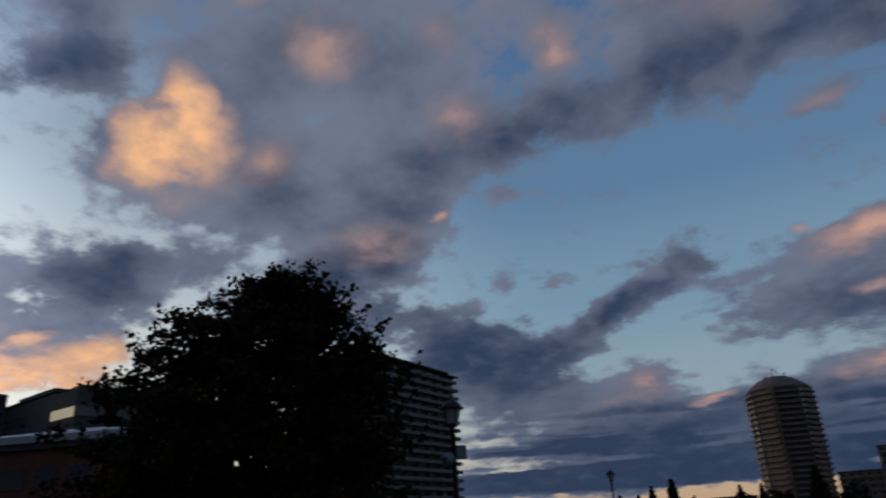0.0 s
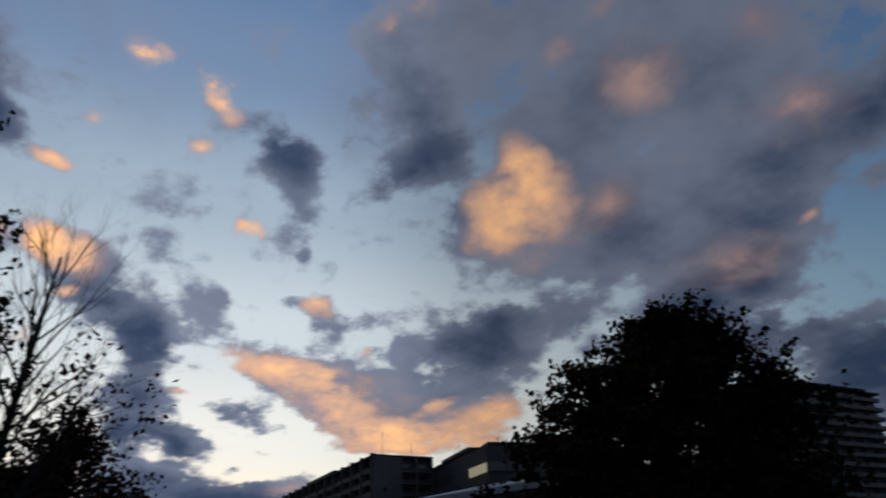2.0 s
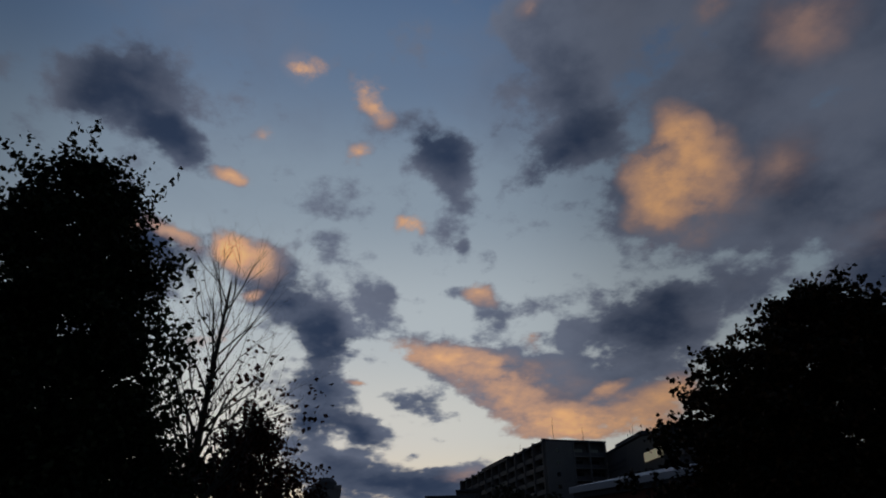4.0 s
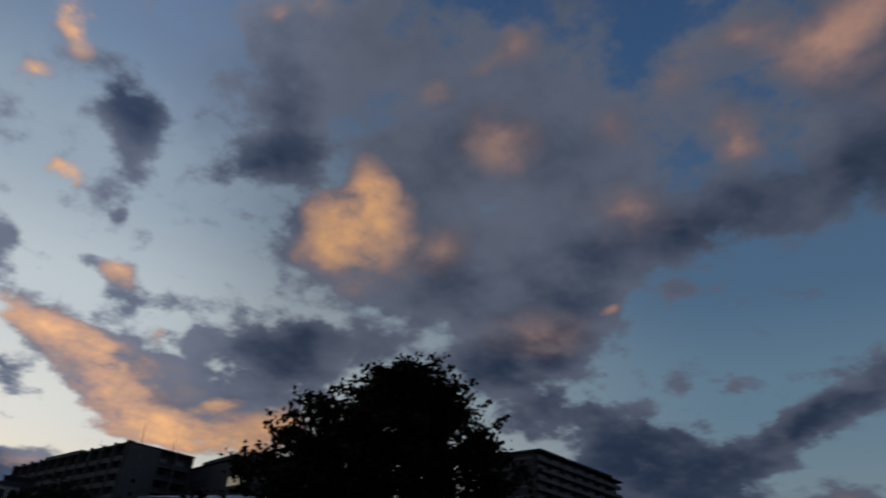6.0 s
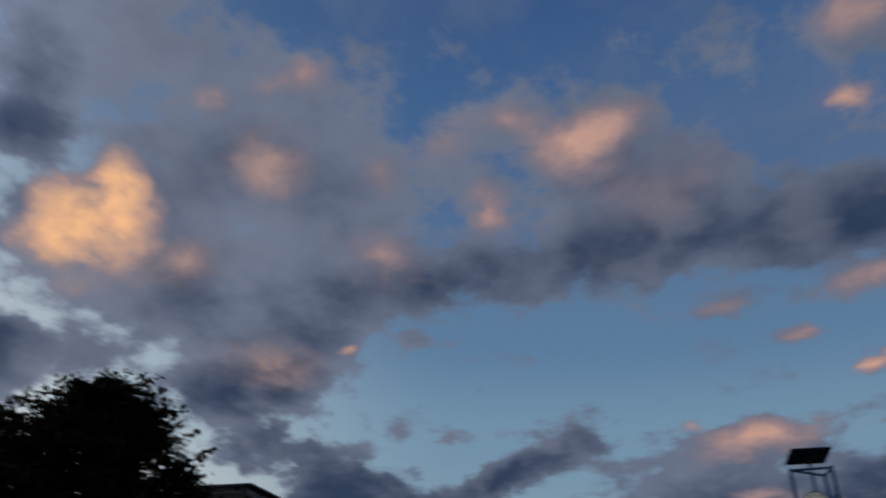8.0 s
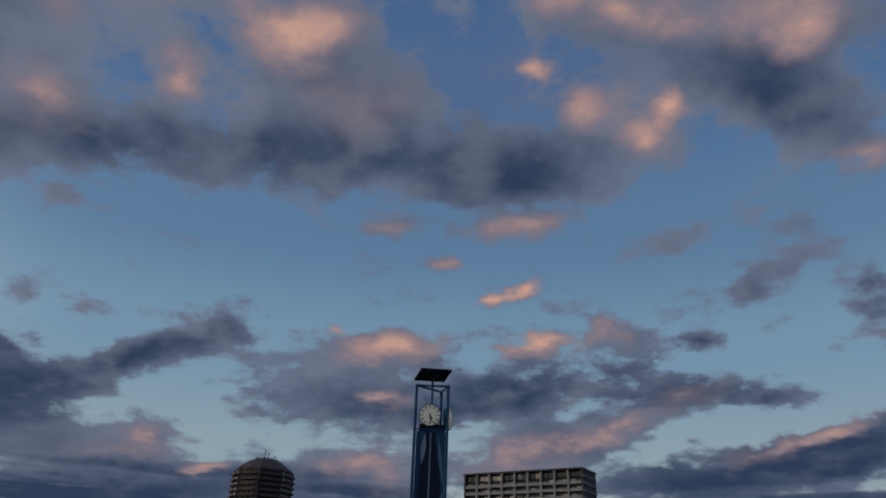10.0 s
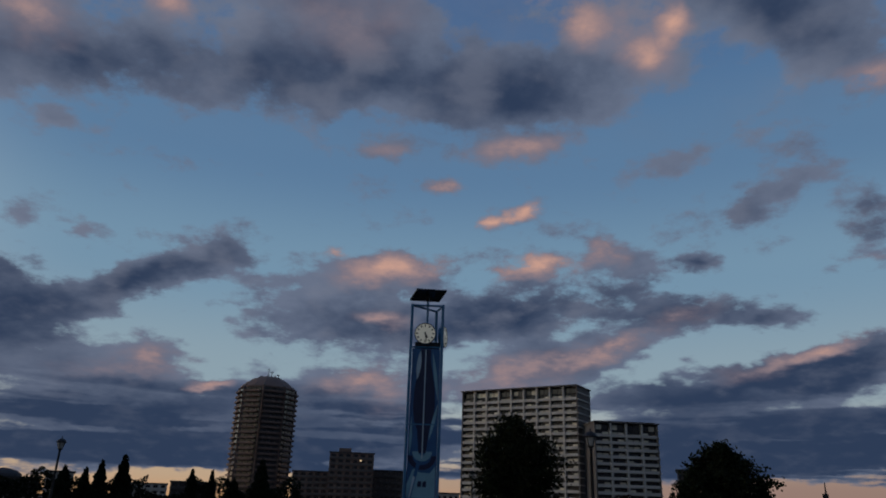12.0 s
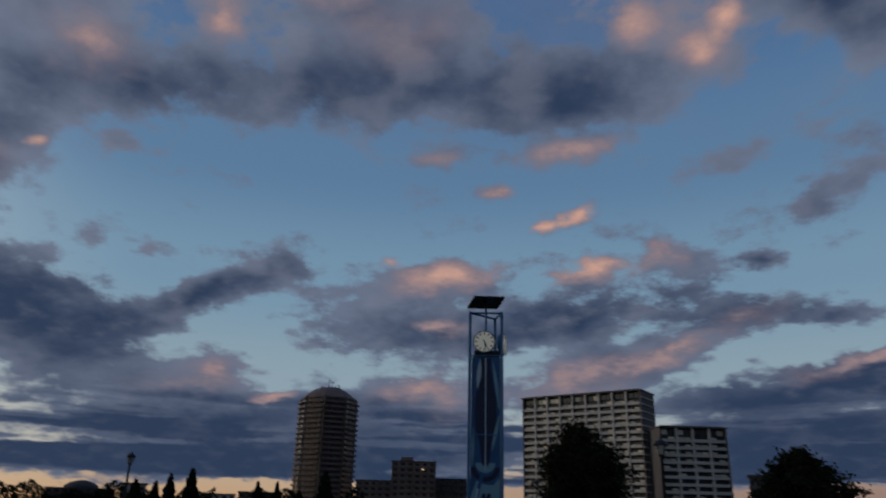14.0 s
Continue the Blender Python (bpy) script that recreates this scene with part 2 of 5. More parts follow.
# sunset clouds
glow(-91.3, 39.7, 1.51, 1.11, -23, 1.00)
glow(-89.0, 40.1, 0.92, 0.66, 12, 0.35)
glow(-85.1, 38.1, 1.27, 1.22, -22, 0.95)
glow(-84.3, 36.4, 0.79, 1.29, 27, 0.70)
glow(-94.9, 34.7, 0.81, 0.59, 14, 0.60)
glow(-96.8, 31.1, 1.25, 0.51, -8, 0.90)
glow(-86.3, 33.4, 0.88, 0.69, 38, 0.70)
glow(-82.0, 27.8, 1.07, 0.72, 5, 1.00)
glow(-80.1, 28.0, 0.90, 0.82, 4, 1.00)
cover(-80.3, 25.8, 1.17, 0.91, 4, 0.50)
gloom(-80.2, 34.4, 3.52, 1.97, -40, 0.40)
gloom(-76.9, 32.3, 2.70, 1.99, -42, 0.50)
cover(-77.2, 28.5, 1.64, 3.64, -17, 0.50)
cover(-75.8, 25.8, 0.55, 1.37, -8, 0.35)
glow(-74.7, 22.0, 1.10, 0.73, 2, 0.95)
cover(-74.3, 20.6, 1.46, 1.45, -29, 0.65)
cover(-77.0, 22.3, 1.18, 0.55, 2, 0.50)
gloom(-106.6, 35.8, 5.15, 3.08, -35, 0.80)
gloom(-101.5, 33.0, 2.79, 1.30, -32, 0.80)
gloom(-110.5, 34.8, 2.22, 2.25, -22, 0.70)
cover(-106.9, 28.7, 2.03, 1.18, -4, 0.50)
gloom(-103.1, 25.2, 3.32, 2.06, -24, 0.90)
glow(-104.8, 26.2, 0.84, 0.48, -6, 0.80)
glow(-101.5, 26.2, 2.26, 0.56, -24, 0.70)
glow(-96.8, 25.5, 1.02, 1.27, 12, 1.10)
glow(-95.3, 25.1, 1.46, 1.10, -21, 1.00)
cover(-93.6, 24.5, 1.88, 1.99, 10, 0.80)
glow(-93.4, 24.6, 1.47, 1.56, 10, 0.50)
gloom(-90.8, 21.2, 3.63, 2.22, -31, 1.00)
gloom(-87.7, 18.7, 1.96, 1.75, 6, 0.90)
cover(-88.0, 25.8, 3.01, 2.22, 8, 0.40)
cover(-89.8, 29.5, 2.55, 1.58, 9, 0.30)
cover(-84.0, 23.0, 2.14, 1.61, -25, 0.50)
cover(-83.5, 20.6, 1.77, 1.61, 5, 0.35)
glow(-96.2, 18.7, 1.94, 0.76, 9, 0.80)
glow(-94.3, 22.0, 0.97, 0.43, 9, 0.70)
cover(-97.3, 21.8, 2.32, 2.53, 10, 0.40)
gloom(-88.2, 14.3, 3.00, 2.08, -25, 0.95)
gloom(-84.3, 11.4, 2.16, 1.17, -17, 0.95)
gloom(-88.7, 11.5, 1.89, 1.25, 4, 0.70)
glow(-84.8, 15.7, 1.12, 0.35, 4, 0.80)
cover(-80.6, 14.3, 2.31, 0.87, -17, 0.55)
cover(-80.5, 10.2, 0.69, 0.42, 2, 0.50)
cover(-76.9, 13.1, 0.71, 0.35, 2, 0.30)
cover(-67.6, 19.1, 1.54, 0.99, -1, 0.60)
glow(-70.7, 18.5, 0.73, 0.63, 0, 0.74)
glow(-78.8, 17.4, 3.60, 0.89, -12, 0.74)
cover(-74.2, 16.3, 4.96, 1.96, -17, 0.60)
glow(-74.7, 16.0, 4.06, 1.43, -16, 0.70)
cover(-68.6, 15.9, 5.38, 2.49, -0, 0.85)
glow(-70.0, 15.2, 4.48, 2.14, -20, 0.26)
glow(-71.4, 13.0, 4.45, 1.40, -19, 0.70)
cover(-70.5, 12.8, 4.44, 1.49, -19, 0.40)
glow(-66.8, 11.9, 6.17, 1.47, 4, 0.63)
cover(-64.0, 13.6, 3.96, 2.18, -1, 0.60)
glow(-64.7, 14.0, 1.51, 0.52, 18, 0.67)
glow(-59.8, 13.5, 2.39, 1.10, 17, 0.80)
cover(-60.7, 16.1, 3.52, 1.30, 17, 0.60)
glow(-63.7, 11.0, 3.91, 1.11, -1, 0.67)
gloom(-60.4, 19.9, 3.2, 1.8, 2, 0.75)
gloom(-61.0, 17.9, 3.0, 1.2, -2, 0.45)
cover(-64.7, 18.7, 1.79, 1.35, -2, 0.50)
gloom(-81.8, 7.5, 6.79, 1.63, -6, 1.00)
cover(-86.3, 9.3, 1.83, 0.91, 3, 0.60)
cover(-77.5, 8.0, 3.00, 1.09, 16, 0.70)
glow(-76.7, 8.6, 1.48, 0.59, 11, 0.26)
cover(-90.8, 8.7, 4.35, 2.02, 4, 0.40)
cover(-79.8, 41.6, 3.48, 2.52, 6, 0.40)
cover(-65.6, 43.4, 5.16, 2.47, -4, 0.40)
glow(-99.5, 6.9, 1.38, 0.75, 4, 1.10)
cover(-104.6, 19.1, 3.40, 3.94, 12, 0.50)

def texture(v):
    """Cloud grain from broad heaps to small puffs, about -0.5 to 0.5."""
    broad, small = wnoise(v, 4.2, 8.0, 0.60), wnoise(v, 13.0, 6.0, 0.62)
    return wmath("SUBTRACT", wmath("MULTIPLY_ADD", small, 0.42, wmath("MULTIPLY", broad, 0.58)), 0.5)


def puffs(v):
    """Rounded heads, like those of small cumulus, 0 between them and 1 on their crowns."""
    node = wnode("ShaderNodeTexVoronoi", feature="SMOOTH_F1")
    put(node.inputs["Vector"], wvec("ADD", v, wscale(fine, 0.10)))
    node.inputs["Scale"].default_value, node.inputs["Smoothness"].default_value = 8.5, 0.35
    return wmath("SUBTRACT", 1.0, wmath("MULTIPLY", node.outputs["Distance"], 1.35))


toward_sun = tuple(toward(SUN_AZ, 35) * 0.05)
grain = texture(layer)
relief = wmath("MULTIPLY", wmath("SUBTRACT", grain, texture(wvec("ADD", layer, toward_sun))), 6.0)
heads = puffs(layer)
heads_lit = wmath("SUBTRACT", heads, puffs(wvec("ADD", layer, toward_sun)))
rough = wmath("MULTIPLY", grain, wsmooth(up, 0.08, 0.30, 0.55, 1.6))

# low stratus along the horizon: long bars with pale gaps
bars = wnode("ShaderNodeMapping")
wt.links.new(way, bars.inputs["Vector"])
bars.inputs["Scale"].default_value = (1.6, 1.6, 24.0)
bar_noise = wnoise(wvec("ADD", bars.outputs[0], wscale(fine, 0.15)), 1.7, 3.5, 0.52)
band = wmath("MULTIPLY", wsmooth(up, 0.034, 0.048), wsmooth(up, 0.07, 0.17, 1.0, 0.0))
band = wmath("MULTIPLY", band, wsmooth(west, 0.35, 0.8, 1.0, 0.0))
stratus = wmath("MULTIPLY", band, wsmooth(bar_noise, 0.36, 0.55))

# behind and above the view the broken cloud goes on
rest = wmath("MULTIPLY", wsmooth(wnoise(layer, 1.3, 3.0, 0.5), 0.45, 0.65), wmath("MAXIMUM", wsmooth(up, 0.80, 0.92), wsmooth(wvec("DOT_PRODUCT", way, tuple(toward(-35, 0))), 0.0, 0.2, 1.0, 0.0)))
# thin veils high up
veil = wmath("MULTIPLY", wsmooth(wnoise(wvec("ADD", layer, wscale(curl, 0.3)), 2.3, 7.0, 0.62), 0.40, 0.72), wsmooth(up, 0.40, 0.62, 0.0, 0.5))

lit = sums["glow"]
mass = wmath("MULTIPLY_ADD", lit, 0.6, sums["cover"])
mass = wmath("ADD", mass, wmath("MULTIPLY_ADD", stratus, 1.0, wmath("MULTIPLY", rest, 0.7)))
edge = wmath("MULTIPLY_ADD", wmath("SUBTRACT", heads, 0.5), 0.30, wmath("MULTIPLY_ADD", rough, 2.1, mass))
dens = wsmooth(edge, wsmooth(up, 0.10, 0.40, 0.14, 0.04), wsmooth(up, 0.10, 0.40, 0.54, 0.60))
dens = wmath("MAXIMUM", dens, veil)
billow = wmath("SUBTRACT", wnoise(layer, 4.4, 5.0, 0.55), 0.5)
billow_lit = wmath("SUBTRACT", wnoise(wvec("ADD", layer, tuple(toward(SUN_AZ, 35) * 0.07)), 4.4, 5.0, 0.55), 0.5)
swell = wmath("MULTIPLY_ADD", heads_lit, 1.1, wmath("MULTIPLY", wmath("SUBTRACT", billow, billow_lit), 6.0))
shade = wmath("MULTIPLY_ADD", mass, 0.40, wmath("MULTIPLY_ADD", stratus, 1.0, wmath("MULTIPLY", sums["gloom"], 0.62)))
far_calm = wsmooth(up, 0.08, 0.28, 0.3, 1.0)
shade = wmath("MULTIPLY_ADD", wmath("MULTIPLY", billow, far_calm), 1.7, wmath("MULTIPLY_ADD", rough, 0.75, shade))
thick = wsmooth(shade, 0.0, 1.2)

pale = wmix(wsmooth(west, 0.1, 0.95), (0.130, 0.160, 0.233, 1), (0.160, 0.187, 0.258, 1))
deep = wmix(wsmooth(west, 0.1, 0.95), (0.026, 0.044, 0.090, 1), (0.029, 0.046, 0.090, 1))
body = wmix(thick, pale, deep)
body = wmix(wmath("MULTIPLY", wsmooth(wmath("MULTIPLY_ADD", relief, 0.25, swell), -0.3, 1.6), wmath("MULTIPLY", far_calm, 0.42)), body, (0.185, 0.205, 0.270, 1))
soft_pink = wmix(wsmooth(west, 0.40, 0.85), (0.225, 0.180, 0.210, 1), (0.46, 0.295, 0.24, 1))
pink = wmix(wsmooth(west, 0.40, 0.85), (0.57, 0.33, 0.26, 1), (1.0, 0.54, 0.25, 1))
flame = wmath("MULTIPLY", lit, wmath("ADD", 0.84, wmath("MULTIPLY_ADD", swell, 0.30, wmath("MULTIPLY_ADD", relief, 0.14, wmath("MULTIPLY", rough, 1.25)))))
cloud = wmix(wsmooth(flame, 0.02, 0.52), body, soft_pink)
cloud = wmix(wsmooth(flame, 0.26, wsmooth(west, 0.40, 0.85, 1.12, 1.42)), cloud, pink)
air_cloud = wmix(dens, air, cloud)

# the whole sky is brighter round the place where the sun went down
level = wmath("DIVIDE", west, wmath("SQRT", wmath("MAXIMUM", wmath("SUBTRACT", 1.0, wmath("MULTIPLY", up, up)), 0.05)))
air_cloud = wscale(air_cloud, wsmooth(level, 0.87, 0.99, 1.0, 1.55))

back = wnode("ShaderNodeBackground")
wt.links.new(air_cloud, back.inputs["Color"])
back.inputs["Strength"].default_value = 1.0
out_node = wnode("ShaderNodeOutputWorld")
wt.links.new(back.outputs[0], out_node.inputs[0])

# the last low light of the sun, spread by the cloud
sun = new("sun", bpy.data.lights.new("sun", "SUN"))
sun.data.energy, sun.data.angle, sun.data.color = 0.25, radians(12), (1.0, 0.72, 0.5)
sun.matrix_world = look(toward(SUN_AZ, 3.0) * 50, (0, 0, 0))


# ---------------------------------------------------------------- materials
def surface(name, base, rough=0.7, metal=0.0, vary=0.25, scale=4.0, fine=40.0, bump=0.15, random_tint=0.0):
    """A plain surface with broad stains, fine grain and a little relief, in metres."""
    mat = bpy.data.materials.new(name)
    mat.use_nodes = True
    nt = mat.node_tree
    bsdf = nt.nodes["Principled BSDF"]
    coord = nt.nodes.new("ShaderNodeTexCoord")
    broad = nt.nodes.new("ShaderNodeTexNoise")
    broad.inputs["Scale"].default_value, broad.inputs["Detail"].default_value = scale, 5
    small = nt.nodes.new("ShaderNodeTexNoise")
    small.inputs["Scale"].default_value, small.inputs["Detail"].default_value = fine, 3
    nt.links.new(coord.outputs["Object"], broad.inputs["Vector"])
    nt.links.new(coord.outputs["Object"], small.inputs["Vector"])
    both = nt.nodes.new("ShaderNodeMath")
    both.operation = "MULTIPLY_ADD"
    both.inputs[1].default_value = 0.35
    nt.links.new(small.outputs["Fac"], both.inputs[0])
    nt.links.new(broad.outputs["Fac"], both.inputs[2])
    value = both.outputs[0]
    if random_tint:
        info = nt.nodes.new("ShaderNodeObjectInfo")
        add = nt.nodes.new("ShaderNodeMath")
        add.operation = "MULTIPLY_ADD"
        add.inputs[1].default_value = random_tint
        nt.links.new(info.outputs["Random"], add.inputs[0])
        nt.links.new(value, add.inputs[2])
        value = add.outputs[0]
    ramp = nt.nodes.new("ShaderNodeValToRGB")
    ramp.color_ramp.elements[0].position, ramp.color_ramp.elements[1].position = 0.4, 0.95 + random_tint
    ramp.color_ramp.elements[0].color = (*[c * (1 - vary) for c in base], 1)
    ramp.color_ramp.elements[1].color = (*[min(1, c * (1 + vary)) for c in base], 1)
    nt.links.new(value, ramp.inputs[0])
    nt.links.new(ramp.outputs[0], bsdf.inputs["Base Color"])
    bsdf.inputs["Roughness"].default_value, bsdf.inputs["Metallic"].default_value = rough, metal
    if bump:
        relief_node = nt.nodes.new("ShaderNodeBump")
        relief_node.inputs["Strength"].default_value, relief_node.inputs["Distance"].default_value = bump, 0.02
        nt.links.new(small.outputs["Fac"], relief_node.inputs["Height"])
        nt.links.new(relief_node.outputs[0], bsdf.inputs["Normal"])
    return mat


def foliage(name, dark, light, rough=0.6):
    """Leaves: each one takes its own shade between two colours."""
    mat = bpy.data.materials.new(name)
    mat.use_nodes = True
    nt = mat.node_tree
    bsdf = nt.nodes["Principled BSDF"]
    geo = nt.nodes.new("ShaderNodeNewGeometry")
    ramp = nt.nodes.new("ShaderNodeValToRGB")
    ramp.color_ramp.elements[0].color, ramp.color_ramp.elements[1].color = (*dark, 1), (*light, 1)
    ramp.color_ramp.elements[0].position = 0.25
    nt.links.new(geo.outputs["Random Per Island"], ramp.inputs[0])
    nt.links.new(ramp.outputs[0], bsdf.inputs["Base Color"])
    bsdf.inputs["Roughness"].default_value = rough
    bsdf.inputs["Specular IOR Level"].default_value = 0.05
    return mat


def window_glass(name, tints):
    """Panes with dark rooms, drawn curtains or blinds behind them: one tint for each pane."""
    mat = bpy.data.materials.new(name)
    mat.use_nodes = True
    nt = mat.node_tree
    bsdf = nt.nodes["Principled BSDF"]
    info = nt.nodes.new("ShaderNodeObjectInfo")
    ramp = nt.nodes.new("ShaderNodeValToRGB")
    ramp.color_ramp.interpolation = "CONSTANT"
    for i, (p, c) in enumerate(tints):
        e = ramp.color_ramp.elements[i] if i < 2 else ramp.color_ramp.elements.new(p)
        e.position, e.color = p, (*c, 1)
    nt.links.new(info.outputs["Random"], ramp.inputs[0])
    nt.links.new(ramp.outputs[0], bsdf.inputs["Base Color"])
    bsdf.inputs["Roughness"].default_value = 0.12
    return mat


def glowing_surface(name, colour, strength):
    mat = bpy.data.materials.new(name)
    mat.use_nodes = True
    bsdf = mat.node_tree.nodes["Principled BSDF"]
    bsdf.inputs["Base Color"].default_value = (*colour, 1)
    bsdf.inputs["Emission Color"].default_value = (*colour, 1)
    bsdf.inputs["Emission Strength"].default_value = strength
    return mat


M_GROUND = surface("trodden_park_ground", (0.05, 0.045, 0.033), 0.95, scale=0.4, fine=12)
M_CONCRETE = surface("grey_concrete", (0.15, 0.14, 0.13), 0.85, scale=0.12, fine=2.5)
M_TILE_PALE = surface("pale_grey_wall_tile", (0.55, 0.53, 0.48), 0.7, scale=0.1, fine=2.0, vary=0.15)
M_TILE_BROWN = surface("brown_wall_tile", (0.20, 0.14, 0.115), 0.75, scale=0.1, fine=2.0)
M_TILE_DARK = surface("dark_grey_wall_tile", (0.075, 0.07, 0.068), 0.8, scale=0.1, fine=2.0)
# the shade inside the loggias is put into this near-black wall colour
M_RECESS_SHADE = surface("loggia_wall_recess_shade", (0.045, 0.043, 0.042), 0.85, scale=0.2, fine=3.0)
M_BALCONY = surface("balcony_parapet", (0.165, 0.15, 0.138), 0.75, scale=0.2, fine=3.0)
M_ROOF_WHITE = surface("white_sheet_roof", (0.36, 0.37, 0.39), 0.5, scale=0.3, fine=6)
M_BRICK_RED = surface("red_brown_wall", (0.14, 0.045, 0.03), 0.85, scale=0.5, fine=9)
M_ROOF_DARK = surface("dark_roof", (0.05, 0.05, 0.055), 0.8, scale=0.3)
M_GLASS = window_glass("window_panes", [(0.0, (0.012, 0.013, 0.015)), (0.40, (0.04, 0.04, 0.04)), (0.58, (0.62, 0.58, 0.46)), (0.84, (0.85, 0.80, 0.62))])
M_GLASS_DARK = window_glass("dark_window_panes", [(0.0, (0.012, 0.013, 0.015)), (0.8, (0.03, 0.03, 0.032))])
# emission stands in for sunset light on a pale parapet, which is no lamp
M_PARAPET_GLOW = glowing_surface("sunset_parapet_glow", (0.85, 0.74, 0.48), 0.28)
M_LIT_ROOM = glowing_surface("lit_room", (1.0, 0.72, 0.4), 0.6)
M_STEEL_BLUE = surface("blue_painted_steel", (0.045, 0.17, 0.32), 0.4, metal=0.1, vary=0.2, scale=2.5, fine=60, bump=0.05)
M_ART_BLUE = surface("mid_blue_enamel", (0.025, 0.11, 0.27), 0.35, vary=0.15, scale=2, fine=50, bump=0.03)
M_ART_NAVY = surface("navy_enamel", (0.012, 0.018, 0.06), 0.4, vary=0.2, scale=2, fine=50, bump=0.03)
M_ART_PALE = surface("pale_blue_enamel", (0.20, 0.40, 0.50), 0.35, vary=0.12, scale=2, fine=50, bump=0.03)
M_ART_WHITE = surface("white_blue_enamel", (0.42, 0.55, 0.62), 0.35, vary=0.1, scale=2, fine=50, bump=0.03)
M_SOLAR = surface("solar_cells", (0.012, 0.014, 0.022), 0.2, vary=0.2, scale=6, fine=60, bump=0.0)
M_DIAL = glowing_surface("backlit_clock_dial", (0.82, 0.80, 0.68), 0.12)
M_BLACK = surface("black_metal", (0.014, 0.014, 0.015), 0.5, metal=0.3, vary=0.3, scale=6, fine=60, bump=0.05)
M_LAMP_GLASS = surface("frosted_lamp_glass", (0.40, 0.40, 0.38), 0.3, vary=0.1, scale=8, fine=60, bump=0.0)
M_GREY_BOX = surface("grey_box_paint", (0.22, 0.23, 0.24), 0.5, vary=0.15, scale=8, fine=80)
M_BARK = surface("dark_bark", (0.035, 0.028, 0.022), 0.9, vary=0.4, scale=6, fine=35, bump=0.4)
M_LEAF_MAPLE = foliage("turning_maple_leaves", (0.012, 0.013, 0.006), (0.050, 0.024, 0.008))
M_LEAF_GREEN = foliage("dark_green_leaves", (0.010, 0.014, 0.007), (0.030, 0.036, 0.014))
M_LEAF_RED = foliage("dark_red_leaves", (0.020, 0.008, 0.006), (0.070, 0.020, 0.010))
M_NEEDLE = foliage("dark_conifer_needles", (0.008, 0.012, 0.007), (0.020, 0.028, 0.013))


# ---------------------------------------------------------------- building blocks
def box(bm, x0, x1, y0, y1, z0, z1):
    v = [bm.verts.new(p) for p in ((x0, y0, z0), (x1, y0, z0), (x1, y1, z0), (x0, y1, z0), (x0, y0, z1), (x1, y0, z1), (x1, y1, z1), (x0, y1, z1))]
    for f in ((3, 2, 1, 0), (4, 5, 6, 7), (0, 1, 5, 4), (1, 2, 6, 5), (2, 3, 7, 6), (3, 0, 4, 7)):
        bm.faces.new([v[i] for i in f])
    return bm


def boxes(*sizes):
    bm = bmesh.new()
    for s in sizes:
        box(bm, *s)
    return bm


def lathe(bm, rings, sides=12, cx=0.0, cy=0.0, turn=0.0, cap=True):
    """Rings of (radius, z) joined into a closed turned shape."""
    rows = []
    for r, z in rings:
        rows.append([bm.verts.new((cx + r * math.cos(turn + 2 * math.pi * i / sides), cy + r * math.sin(turn + 2 * math.pi * i / sides), z)) for i in range(sides)])
    for a, b in zip(rows, rows[1:]):
        for i in range(sides):
            bm.faces.new((a[i], a[(i + 1) % sides], b[(i + 1) % sides], b[i]))
    if cap:
        bm.faces.new(rows[0][::-1]), bm.faces.new(rows[-1])
    return bm


def rod(bm, p, q, r0, r1, sides=6):
    p, q = Vector(p), Vector(q)
    turn = (q - p).to_track_quat("Z", "Y").to_matrix()
    rows = [[bm.verts.new(c + turn @ Vector((r * math.cos(2 * math.pi * i / sides), r * math.sin(2 * math.pi * i / sides), 0))) for i in range(sides)] for c, r in ((p, r0), (q, r1))]
    for i in range(sides):
        bm.faces.new((rows[0][i], rows[0][(i + 1) % sides], rows[1][(i + 1) % sides], rows[1][i]))
    bm.faces.new(rows[0][::-1]), bm.faces.new(rows[1])
    return bm


def plate(bm, outline, y0, y1):
    """A flat shape in the x-z plane, with thickness from y0 (front) to y1."""
    front = [bm.verts.new((x, y0, z)) for x, z in outline]
    rear = [bm.verts.new((x, y1, z)) for x, z in outline]
    bm.faces.new(front), bm.faces.new(rear[::-1])
    n = len(outline)
    for i in range(n):
        bm.faces.new((front[(i + 1) % n], front[i], rear[i], rear[(i + 1) % n]))
    return bm


def mesh_of(bm, material, name, smooth=False):
    bmesh.ops.recalc_face_normals(bm, faces=bm.faces)
    me = bpy.data.meshes.new(name)
    bm.to_mesh(me)
    bm.free()
    me.materials.append(material)
    if smooth:
        me.shade_smooth()
    return me


def part(name, bm, material, parent, label="", smooth=False):
    me = bm if isinstance(bm, bpy.types.Mesh) else mesh_of(bm, material, name, smooth)
    ob = new(name, me)
    ob.parent = parent
    return tagged(ob, label) if label else ob


def repeat(name, me, parent, spots):
    """Alike pieces on one mesh, at (x, y, z) in the parent's space."""
    for s in spots:
        part(name, me, None, parent).location = s


def thing(name, m, label, category, group="", kind=""):
    ob = new(name)
    ob.matrix_world = m
    ob.empty_display_size = 0.2
    return tagged(ob, label, category, group, kind)


def spot(az, d, z=0.0):
    """The ground point in that direction from the middle of the path, at d metres."""
    return Vector((math.sin(radians(az)) * d, math.cos(radians(az)) * d, z))


def front(az0, d0, az1, d1):
    """The pose of a facade that runs from its left to its right corner, x along it, y into the house; and its length."""
    p, q = spot(az0, d0), spot(az1, d1)
    e = q - p
    return pose(p.x, p.y, 0, 0, 0, math.degrees(math.atan2(e.y, e.x))), e.length


